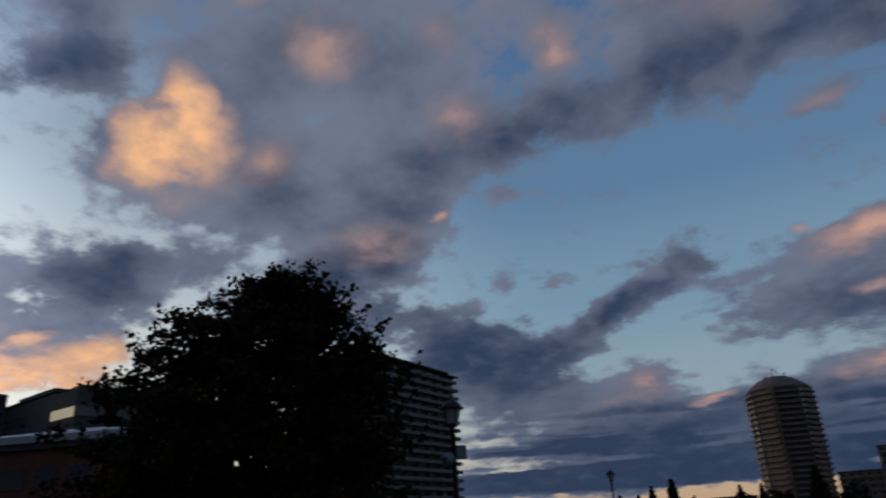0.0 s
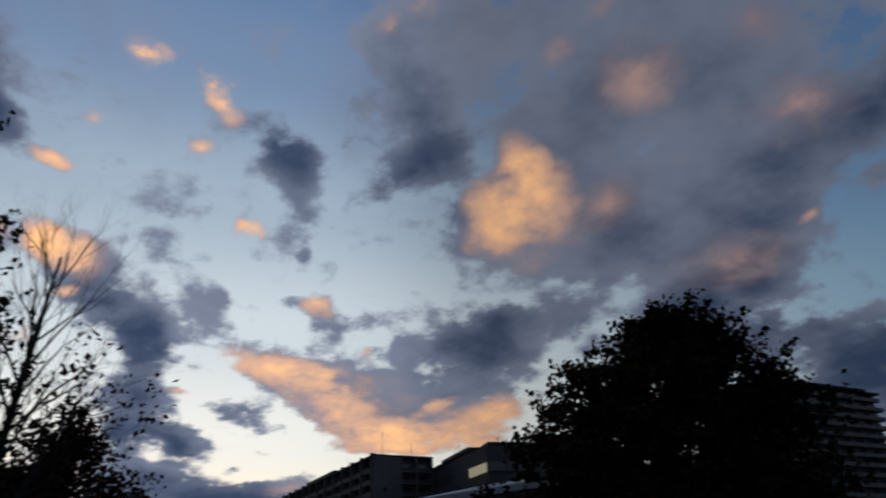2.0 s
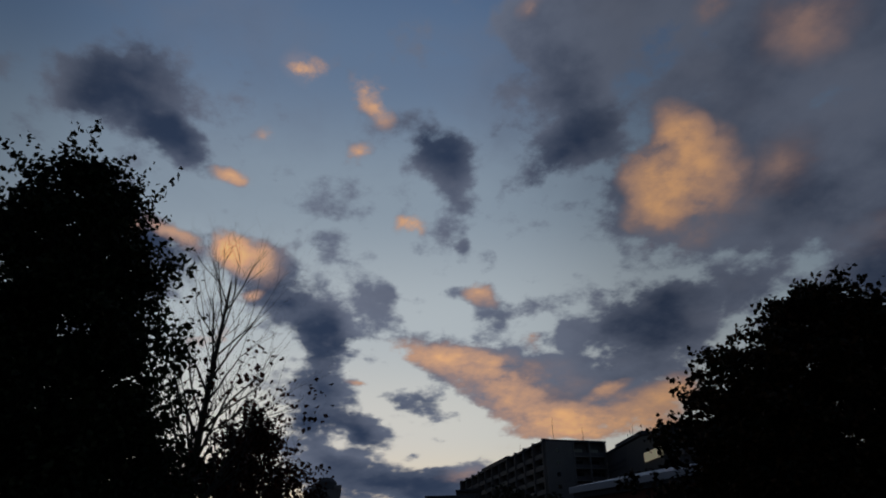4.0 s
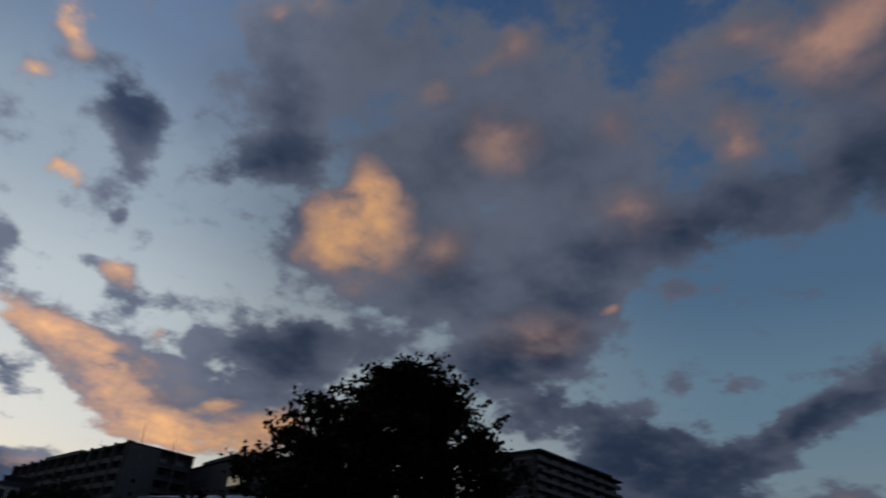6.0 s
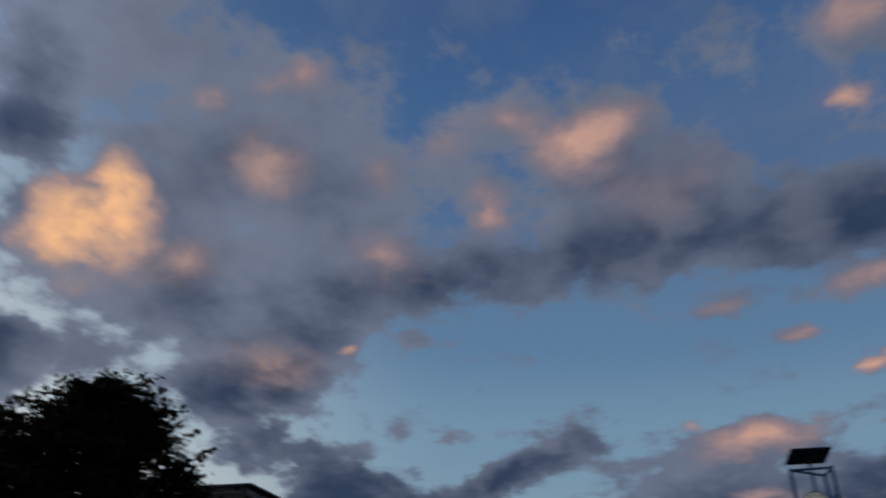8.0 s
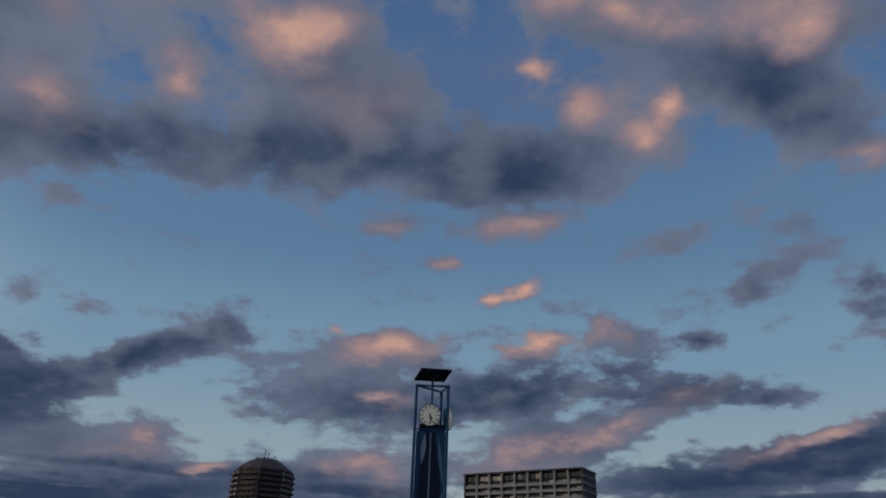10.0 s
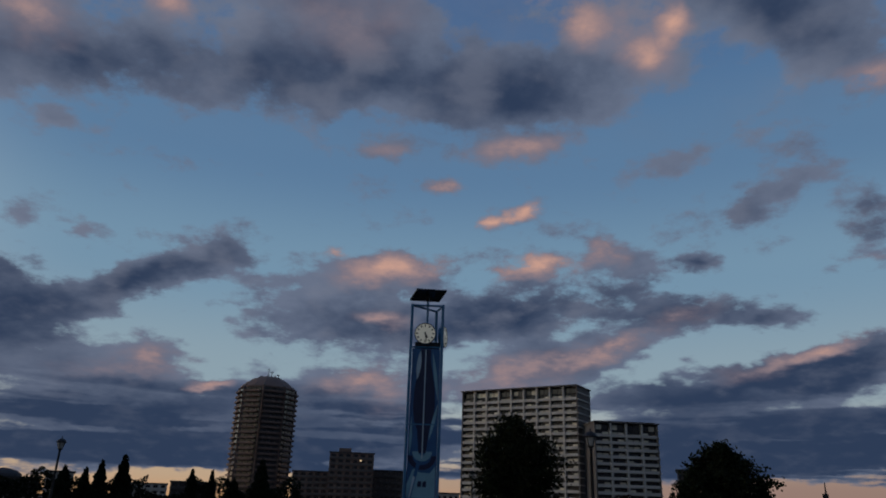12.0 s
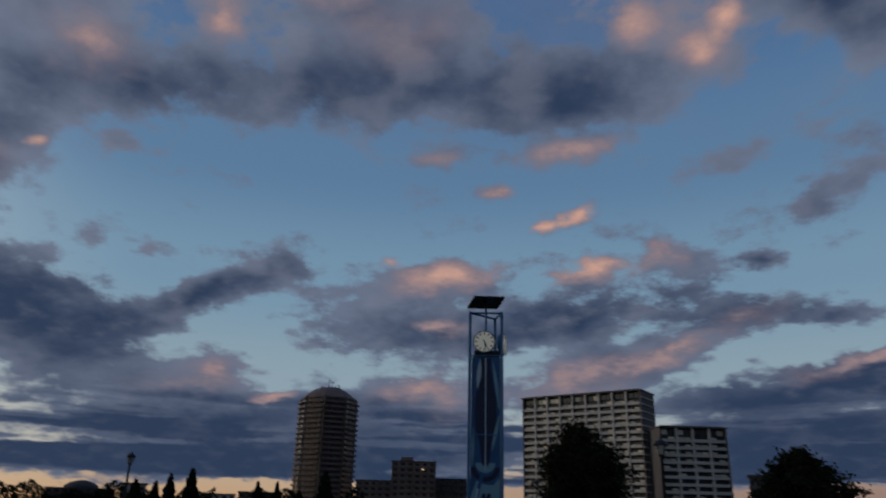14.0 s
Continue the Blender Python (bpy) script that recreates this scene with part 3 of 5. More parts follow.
# ---------------------------------------------------------------- ground
bm = bmesh.new()
n = 48
rings = [[bm.verts.new((math.sin(2 * math.pi * i / n) * r, math.cos(2 * math.pi * i / n) * r, 0.0)) for i in range(n)] for r in (6, 25, 90, 400, 4500)]
bm.faces.new(rings[0])
for a, b in zip(rings, rings[1:]):
    for i in range(n):
        bm.faces.new((a[i], a[(i + 1) % n], b[(i + 1) % n], b[i]))
ground = new("ground", mesh_of(bm, M_GROUND, "ground"))
tagged(ground, "dark trodden park ground reaching to the horizon", "ground", kind="structure")


# ---------------------------------------------------------------- houses
def grid_block(m, width, depth, floors, storey, bays, label, top_open=True, first=0.0):
    """A slab block whose front is a lattice of pale piers and balcony fronts over recessed windows."""
    h = floors * storey
    house = thing("apartment_block", m, label, "building", "pale apartment blocks")
    part("body", boxes((0.3, width - 0.3, 1.6, depth, 0, h)), M_RECESS_SHADE, house, "recessed loggia walls darkened to give the recess shade")
    # darker grey than the front: shade of the turned-away sides put into the colour
    part("darkened_side_wall", boxes((-0.25, 0.3, -0.2, depth, 0, h + 0.4)), M_CONCRETE, house)
    part("darkened_side_wall", boxes((width - 0.3, width + 0.25, -0.2, depth, 0, h + 0.4)), M_CONCRETE, house)
    rib = mesh_of(boxes((width + 0.25, width + 0.7, -0.2, depth, 0, 0.5)), M_TILE_PALE, "side_ledge")
    repeat("side_ledge", rib, house, [(0, 0, storey * k) for k in range(1, floors)])
    bay = width / bays
    pier = mesh_of(boxes((-0.42, 0.42, -0.25, 1.6, 0, h)), M_TILE_PALE, "pier")
    repeat("pier", pier, house, [(bay * i, 0, 0) for i in range(1, bays)])
    parapet = mesh_of(boxes((0.0, width, 0.0, 0.22, 0, 1.25), (0.0, width, 0.22, 1.6, 0, 0.22)), M_TILE_PALE, "balcony_front")
    repeat("balcony_front", parapet, house, [(0, 0, storey * k) for k in range(floors - (1 if top_open else 0))])
    wide = bay - 1.5
    pane = mesh_of(boxes((0, wide * 0.47, 1.5, 1.58, 0.15, 2.2)), M_GLASS, "pane")
    repeat("pane", pane, house, [(bay * i + 0.75 + s * wide * 0.53, 0, storey * k) for i in range(bays) for k in range(floors) for s in (0, 1)])
    part("cornice", boxes((-0.8, width + 0.8, -0.9, depth + 0.4, h, h + 0.45)), M_CONCRETE, house)
    part("roof_deck", boxes((0.4, width - 0.4, 0.8, depth - 0.6, h + 0.45, h + 0.9)), M_ROOF_DARK, house)
    return house


m, w = front(6.72, 362, 15.75, 336)
grid_block(m, w, 17, 18, 3.16, 9, "pale tiled high apartment block with a lattice of balconies")
m, w = front(17.05, 325, 21.68, 335)
grid_block(m, w, 16, 13, 3.01, 4, "lower pale tiled apartment block with four bays of balconies")


def round_tower():
    """The tall brown tower with chamfered corners, balconies at every storey and a stepped domed top."""
    c = spot(-8.72, 452)
    house = thing("apartment_tower", pose(c.x, c.y, 0, 0, 0, 8.72 + 14), "tall brown apartment tower with ringed balconies and domed top", "building")
    h, s, r = 66.0, 3.0, 17.0
    t0 = math.pi / 8
    # dark tile on the body stands in for shade behind the balconies
    part("body", lathe(bmesh.new(), [(r, 0), (r, h)], 8, turn=t0), M_TILE_DARK, house)
    k = math.cos(math.pi / 8)
    face = r * k
    kinds = []
    for share in (0.80, 0.98):
        half = r * math.sin(math.pi / 8) * share
        kinds.append(mesh_of(boxes((face, face + 2.1, -half, half, 0, 0.2), (face + 1.95, face + 2.1, -half, half, 0.2, 1.15)), M_TILE_BROWN, "balcony"))
    for i in range(8):
        for f in range(1, 22):
            p = part("balcony", kinds[i % 2], None, house)
            p.location.z, p.rotation_euler.z = s * f, t0 + 2 * math.pi * (i + 0.5) / 8
    half = r * math.sin(math.pi / 8)
    panes = mesh_of(boxes((r * k, r * k + 0.06, -half * 0.2, half * 0.2, 0.3, 2.3)), M_GLASS_DARK, "pane")
    for i in range(8):
        a = t0 + 2 * math.pi * (i + 0.5) / 8
        bm = boxes((r * k - 0.5, r * k + 0.7, half * 0.95, half * 1.05, 0, h + 0.6))
        p = part("pier", bm, M_TILE_BROWN, house)
        p.rotation_euler.z = a
        for v in (-0.55, 0.0, 0.55):
            for f in range(22):
                p = part("pane", panes, None, house)
                p.location = Matrix.Rotation(a, 3, "Z") @ Vector((0, half * v, s * f))
                p.rotation_euler.z = a
    steps = [(r * 0.98, h), (r * 0.98, h + 0.8), (r * 0.80, h + 3.6), (r * 0.78, h + 3.7), (r * 0.58, h + 6.2), (r * 0.55, h + 6.3), (r * 0.30, h + 7.9), (r * 0.12, h + 8.3)]
    part("domed_roof", lathe(bmesh.new(), steps, 16, turn=t0), M_TILE_BROWN, house, "stepped brown domed roof")
    for i in range(8):
        a = t0 + 2 * math.pi * i / 8
        bm = rod(bmesh.new(), (r * 0.98 * math.cos(a), r * 0.98 * math.sin(a), h + 0.9), (r * 0.32 * math.cos(a), r * 0.32 * math.sin(a), h + 8.1), 0.45, 0.45)
        part("roof_rib", bm, M_BALCONY, house)
    for x, z in ((-0.6, 13.4), (1.4, 12.2), (5.5, 10.6)):
        part("antenna", rod(rod(bmesh.new(), (x, 0, h + 7), (x, 0, h + z), 0.24, 0.16), (x - 1.0, 0, h + z - 0.8), (x + 1.0, 0, h + z - 0.8), 0.16, 0.16), M_BLACK, house)


round_tower()


def band_block():
    """The dark block with pale balcony bands beyond the maple."""
    m, w = front(-38.9, 243, -32.75, 286)
    house = thing("balcony_block", m, "dark high apartment block with long pale balcony bands", "building")
    floors, s, depth = 19, 3.13, 26
    h = floors * s
    part("body", boxes((0, w - 1.2, 1.4, depth, 0, h)), M_TILE_DARK, house)
    band = mesh_of(boxes((-0.1, w, -0.1, 0.1, 0, 1.25), (-0.1, w, 0.1, 1.4, 0, 0.2)), M_BALCONY, "balcony_band")
    repeat("balcony_band", band, house, [(0, 0, s * k) for k in range(1, floors)])
    end = mesh_of(boxes((w - 1.2, w + 0.9, -0.1, 9.0, 0, 1.2)), M_BALCONY, "end_balcony")
    repeat("end_balcony", end, house, [(0, 0, s * k) for k in range(1, floors - 1)])
    flank = mesh_of(boxes((-0.3, 0.0, 3.0, depth - 3, 0.9, 1.6)), M_BALCONY, "sill_band")
    repeat("sill_band", flank, house, [(0, 0, s * k) for k in range(1, floors)])
    fin = mesh_of(boxes((-0.12, 0.12, 0.1, 1.4, 0.2, s * floors - 1.0)), M_TILE_DARK, "party_fin")
    repeat("party_fin", fin, house, [(w * i / 7, 0, 0) for i in range(1, 7)])
    pane = mesh_of(boxes((0.8, w / 7 - 0.8, 1.34, 1.4, 0.3, 2.3)), M_GLASS_DARK, "pane")
    repeat("pane", pane, house, [(w / 7 * i, 0, s * k) for i in range(7) for k in range(floors)])
    part("roof_slab", boxes((-0.8, w * 0.86, -0.8, depth + 0.5, h, h + 0.7)), M_ROOF_DARK, house)
    part("roof_slab", boxes((w * 0.86, w + 0.4, -0.6, depth * 0.7, h - 0.6, h)), M_ROOF_DARK, house)
    part("roof_plant", boxes((6, w * 0.45, 6, 16, h + 0.7, h + 1.6)), M_ROOF_DARK, house)


band_block()


def terrace_block():
    """The long block seen from its end: a blank end wall, a bay of balconies beside it, and a long receding flank."""
    m, w = front(-69.9, 180, -65.35, 187)
    house = thing("long_apartment_block", m, "long dark brown apartment block with stepped balcony piers", "building")
    floors, s, depth = 12, 2.85, 74.0
    h = floors * s + 0.7
    part("body", boxes((1.3, w - 0.1, 1.2, depth, 0, h)), M_TILE_DARK, house)
    part("end_wall", boxes((0, w * 0.44, 0, 1.2, 0, h)), M_CONCRETE, house, "blank dark concrete end wall")
    slot = mesh_of(boxes((2.4, 3.3, -0.06, 0.05, 1.0, 1.9)), M_GLASS_DARK, "pane")
    repeat("pane", slot, house, [(0, 0, s * k) for k in range(2, floors)])
    front_pane = mesh_of(boxes((0.5, 2.6, 1.1, 1.18, 0.1, 2.1)), M_GLASS_DARK, "pane")
    repeat("pane", front_pane, house, [(w * 0.46 + i * w * 0.27, 0, s * k) for i in range(2) for k in range(floors)])
    rail = mesh_of(boxes((w * 0.44, w, -0.05, 0.1, 0, 0.25), (w * 0.44, w, 0.1, 1.2, 0, 0.15)), M_BALCONY, "balcony_edge")
    repeat("balcony_edge", rail, house, [(0, 0, s * k) for k in range(1, floors)])
    guard = mesh_of(boxes((w * 0.44 + 0.3, w - 0.3, 0.0, 0.05, 0.25, 1.1)), M_TILE_DARK, "balcony_guard")
    repeat("balcony_guard", guard, house, [(0, 0, s * k) for k in range(1, floors)])
    post = mesh_of(boxes((-0.16, 0.16, -0.1, 1.2, 0, h + 0.5)), M_CONCRETE, "balcony_post")
    repeat("balcony_post", post, house, [(w * 0.455, 0, 0), (w * 0.72, 0, 0), (w - 0.16, 0, 0)])
    bays = 11
    step = (depth - 1.2) / bays
    rise = mesh_of(boxes((-0.5, 1.3, -0.22, 0.22, 0, h + 0.9)), M_CONCRETE, "flank_pier")
    repeat("flank_pier", rise, house, [(0, 1.4 + step * i, 0) for i in range(bays + 1)])
    front_wall = mesh_of(boxes((-0.1, 0.1, 0.22, step - 0.22, 0, 1.15), (0.1, 1.3, 0.22, step - 0.22, 0, 0.16)), M_CONCRETE, "flank_balcony")
    repeat("flank_balcony", front_wall, house, [(0, 1.4 + step * i, s * k) for i in range(bays) for k in range(1, floors)])
    dark = mesh_of(boxes((1.22, 1.3, 1.0, step - 1.0, 0.1, 2.2)), M_GLASS_DARK, "pane")
    repeat("pane", dark, house, [(0, 1.4 + step * i, s * k) for i in range(bays) for k in range(floors)])
    part("roof_slab", boxes((-0.2, w + 0.2, 0, depth * 0.36, h, h + 0.5)), M_ROOF_DARK, house)
    part("roof_slab", boxes((-0.5, w, depth * 0.36, depth * 0.68, h, h + 1.0)), M_ROOF_DARK, house)
    part("roof_slab", boxes((-0.2, w, depth * 0.68, depth, h, h + 0.4)), M_ROOF_DARK, house)
    for x, y, z in ((3.5, 3, 6.5), (w - 3, 6, 5.0), (w * 0.3, 30, 5.0)):
        part("antenna", rod(bmesh.new(), (x, y, h), (x, y, h + z), 0.07, 0.04, 5), M_BLACK, house)


terrace_block()


def corner_house():
    """The windowless grey house beside the long block; its corner parapet glows in place of sunset light."""
    m, w = front(-66.0, 193, -62.5, 165)
    house = thing("grey_corner_building", m, "grey windowless corner building with a parapet strip glowing for sunset light", "building")
    m2, w2 = front(-61.15, 157, -50.0, 172)
    h = 32.0
    part("body", boxes((0, w, 0, 24, 0, h)), M_TILE_DARK, house)
    louvre = mesh_of(boxes((1.4, w * 0.62, -0.12, 0.0, 0, 0.5)), M_ROOF_DARK, "louvre")
    repeat("louvre", louvre, house, [(0, 0, z) for z in (24.0, 25.2, 27.4, 28.6)])
    wing = part("wing", boxes((0, w2, 0, 20, 0, h - 0.4)), M_TILE_DARK, house)
    wing.matrix_local = m.inverted() @ m2
    m3, w3 = front(-62.5, 164.6, -61.15, 157)
    # parapet face turned to the west, its brightness given as emission
    strip = part("glowing_parapet", boxes((0.0, w3 - 0.1, -0.3, 0.0, 26.3, 28.2)), M_PARAPET_GLOW, house, "cream parapet strip with sunset light put in as glow")
    strip.matrix_local = m.inverted() @ m3
    part("return_wall", boxes((0.0, w3, 0.0, 6.0, 0, h - 0.4)), M_TILE_DARK, house).matrix_local = m.inverted() @ m3
    part("terrace_rail", boxes((0.1, 13, -0.5, -0.3, 26.4, 28.3)), M_BALCONY, wing)
    slat = mesh_of(boxes((0, 0.5, -0.56, -0.5, 26.6, 28.1)), M_TILE_DARK, "rail_slat")
    repeat("rail_slat", slat, wing, [(4.2 + 1.15 * i, 0, 0) for i in range(7)])
    part("window_band", boxes((1.5, 12, -0.08, 0.0, 21.5, 25.2)), M_GLASS_DARK, wing)
    part("roof_edge", boxes((-0.3, w * 0.45, -0.3, 24, h, h + 0.5)), M_ROOF_DARK, house)
    part("roof_edge", boxes((w * 0.45, w + 0.2, -0.3, 24, h + 0.3, h + 1.1)), M_ROOF_DARK, house)
    part("roof_plant", boxes((2, 16, 4, 14, h - 0.4, h + 1.4)), M_ROOF_DARK, wing)
    part("roof_plant", boxes((16, 27, 3, 14, h - 0.4, h + 2.0)), M_ROOF_DARK, wing)
    for x in (1.5, 3.4, 5.4):
        part("antenna", rod(bmesh.new(), (x, 8, h), (x, 8, h + 5.5 + 0.4 * x), 0.07, 0.04, 5), M_BLACK, house)


corner_house()


def low_hall():
    """The low red-brown hall under a pale hipped roof."""
    m, w = front(-67.9, 78, -57.5, 68)
    house = thing("low_hall", m, "low red-brown hall under a pale hipped roof", "building")
    part("wall", boxes((0.6, w - 0.6, 0.6, 10, 0, 10.10)), M_BRICK_RED, house, "red-brown rendered wall")
    part("eave", boxes((0, w, 0, 11, 10.10, 10.60)), M_ROOF_DARK, house)
    bm = bmesh.new()
    lo = [bm.verts.new(p) for p in ((-0.3, -0.3, 10.60), (w + 0.3, -0.3, 10.60), (w + 0.3, 11.3, 10.60), (-0.3, 11.3, 10.60))]
    lo2 = [bm.verts.new((v.co.x, v.co.y, 11.20)) for v in lo]
    a, b = bm.verts.new((w * 0.34, 5.5, 12.5)), bm.verts.new((w * 0.66, 5.5, 12.5))
    bm.faces.new(lo[::-1])
    for i in range(4):
        bm.faces.new((lo[i], lo[(i + 1) % 4], lo2[(i + 1) % 4], lo2[i]))
    bm.faces.new((lo2[0], lo2[1], b, a)), bm.faces.new((lo2[1], lo2[2], b)), bm.faces.new((lo2[2], lo2[3], a, b)), bm.faces.new((lo2[3], lo2[0], a))
    part("hipped_roof", bm, M_ROOF_WHITE, house, "pale sheet-metal hipped roof")
    pane = mesh_of(boxes((0, 2.2, 0.52, 0.6, 7.00, 8.60), (-0.12, 2.32, 0.48, 0.6, 6.85, 7.00)), M_GLASS_DARK, "window")
    repeat("window", pane, house, [(1.6 + 3.1 * i, 0, 0) for i in range(int((w - 3) / 3.1))])


low_hall()


def stair_house():
    m, w = front(-88.0, 150, -85.85, 150)
    house = thing("grey_block", m, "plain grey block with a raised roof house", "building")
    part("body", boxes((0, w, 0, 12, 0, 20.8)), M_CONCRETE, house)
    part("parapet", boxes((-0.2, w * 0.3, -0.2, 12, 20.8, 21.6)), M_CONCRETE, house)
    part("parapet", boxes((w * 0.78, w + 0.2, -0.2, 12, 20.8, 21.6)), M_CONCRETE, house)
    part("roof_house", lathe(bmesh.new(), [(2.1, 20.8), (2.1, 22.6), (1.3, 23.4), (0.3, 23.6)], 10, w / 2, 4), M_TILE_DARK, house)


stair_house()


def storeyed_house(az0, az1, d, h, depth, wall, label, floors, bays, name="distant_house"):
    m, w = front(az0, d, az1, d)
    house = thing(name, m, label, "building", "distant buildings")
    part("body", boxes((0, w, 0, depth, 0, h)), wall, house)
    s = h / floors
    bay = w / bays
    pane = mesh_of(boxes((bay * 0.2, bay * 0.8, -0.05, 0.05, s * 0.35, s * 0.8)), M_GLASS_DARK, "pane")
    repeat("pane", pane, house, [(bay * i, 0, s * k) for i in range(bays) for k in range(floors)])
    ledge = mesh_of(boxes((-0.2, w + 0.2, -0.9, 0.0, 0, s * 0.26)), M_BALCONY if wall is M_TILE_BROWN else wall, "balcony")
    repeat("balcony", ledge, house, [(0, 0, s * k) for k in range(1, floors)])
    part("roof_slab", boxes((-0.4, w + 0.4, -0.5, depth, h, h + 0.5)), M_ROOF_DARK, house)
    return house


storeyed_house(-6.2, -3.5, 428, 18.6, 14, M_TILE_BROWN, "low brown wing of a distant housing block", 6, 5)
mid = storeyed_house(-3.5, -0.1, 424, 29.4, 16, M_TILE_BROWN, "brown stepped housing block with balconies", 9, 6)
part("roof_house", boxes((5, 12, 3, 9, 29.8, 32.2)), M_TILE_BROWN, mid)
part("lit_window", boxes((17.2, 18.2, -0.95, -0.9, 24.9, 25.8)), M_LIT_ROOM, mid, "small window lit from within")
storeyed_house(-0.1, 2.6, 432, 20.6, 14, M_TILE_DARK, "dark low wing of a distant housing block", 6, 6)
storeyed_house(2.2, 6.6, 300, 6.8, 12, M_TILE_PALE, "low pale building behind the clock tower", 2, 10)
storeyed_house(22.9, 24.0, 210, 12.8, 10, M_TILE_DARK, "small dark house behind the trees", 4, 3)
far = storeyed_house(-27.6, -23.2, 520, 11.0, 20, M_TILE_DARK, "far low dark hall with a rounded roof", 3, 9)
part("round_roof", lathe(bmesh.new(), [(11, 10.5), (10, 13.0), (7, 15.0), (3, 16.2), (0.4, 16.5)], 16, 20, 12), M_ROOF_DARK, far)
storeyed_house(-22.9, -21.2, 240, 7.6, 10, M_TILE_PALE, "small pale house beyond the street lamp", 3, 3)
storeyed_house(-17.6, -15.0, 420, 8.6, 12, M_TILE_PALE, "far pale flat-roofed house", 3, 5)
storeyed_house(-14.8, -11.6, 330, 8.2, 12, M_TILE_DARK, "far dark flat-roofed house", 3, 6)
spire = storeyed_house(31.6, 33.6, 380, 9.0, 14, M_TILE_DARK, "far dark building with a thin mast", 3, 4)
part("mast", rod(boxes((4.5, 7.0, 3, 6, 9, 13)), (6, 4, 12), (6, 4, 18), 0.5, 0.15), M_BLACK, spire)
storeyed_house(-79.2, -75.8, 140, 17.6, 12, M_TILE_PALE, "low pale house past the end of the long block", 5, 5)
storeyed_house(-77.0, -75.2, 215, 28.0, 10, M_TILE_DARK, "plain dark block behind the pale house", 8, 3)


def site_hut():
    """A small blue cabin that shows beside the spreading tree."""
    m, w = front(22.2, 110, 23.1, 110)
    hut = thing("site_hut", m, "small bright blue metal site cabin beside the trees", "cabin")
    part("body", boxes((0, w, 0, 2.4, 0.1, 2.9)), M_STEEL_BLUE, hut)
    part("roof", boxes((-0.1, w + 0.1, -0.12, 2.5, 2.9, 3.02)), M_STEEL_BLUE, hut)
    part("skid", boxes((0.1, w - 0.1, 0.2, 0.4, 0, 0.1), (0.1, w - 0.1, 2.0, 2.2, 0, 0.1)), M_BLACK, hut)
    part("door", boxes((w * 0.2, w * 0.2 + 0.8, -0.04, 0.0, 0.15, 2.1)), M_GREY_BOX, hut)
    rib = mesh_of(boxes((0, 0.06, -0.03, 0.0, 2.15, 2.9)), M_STEEL_BLUE, "wall_rib")
    repeat("wall_rib", rib, hut, [(0.15 + 0.2 * i, 0, 0) for i in range(int((w - 0.3) / 0.2))])


site_hut()


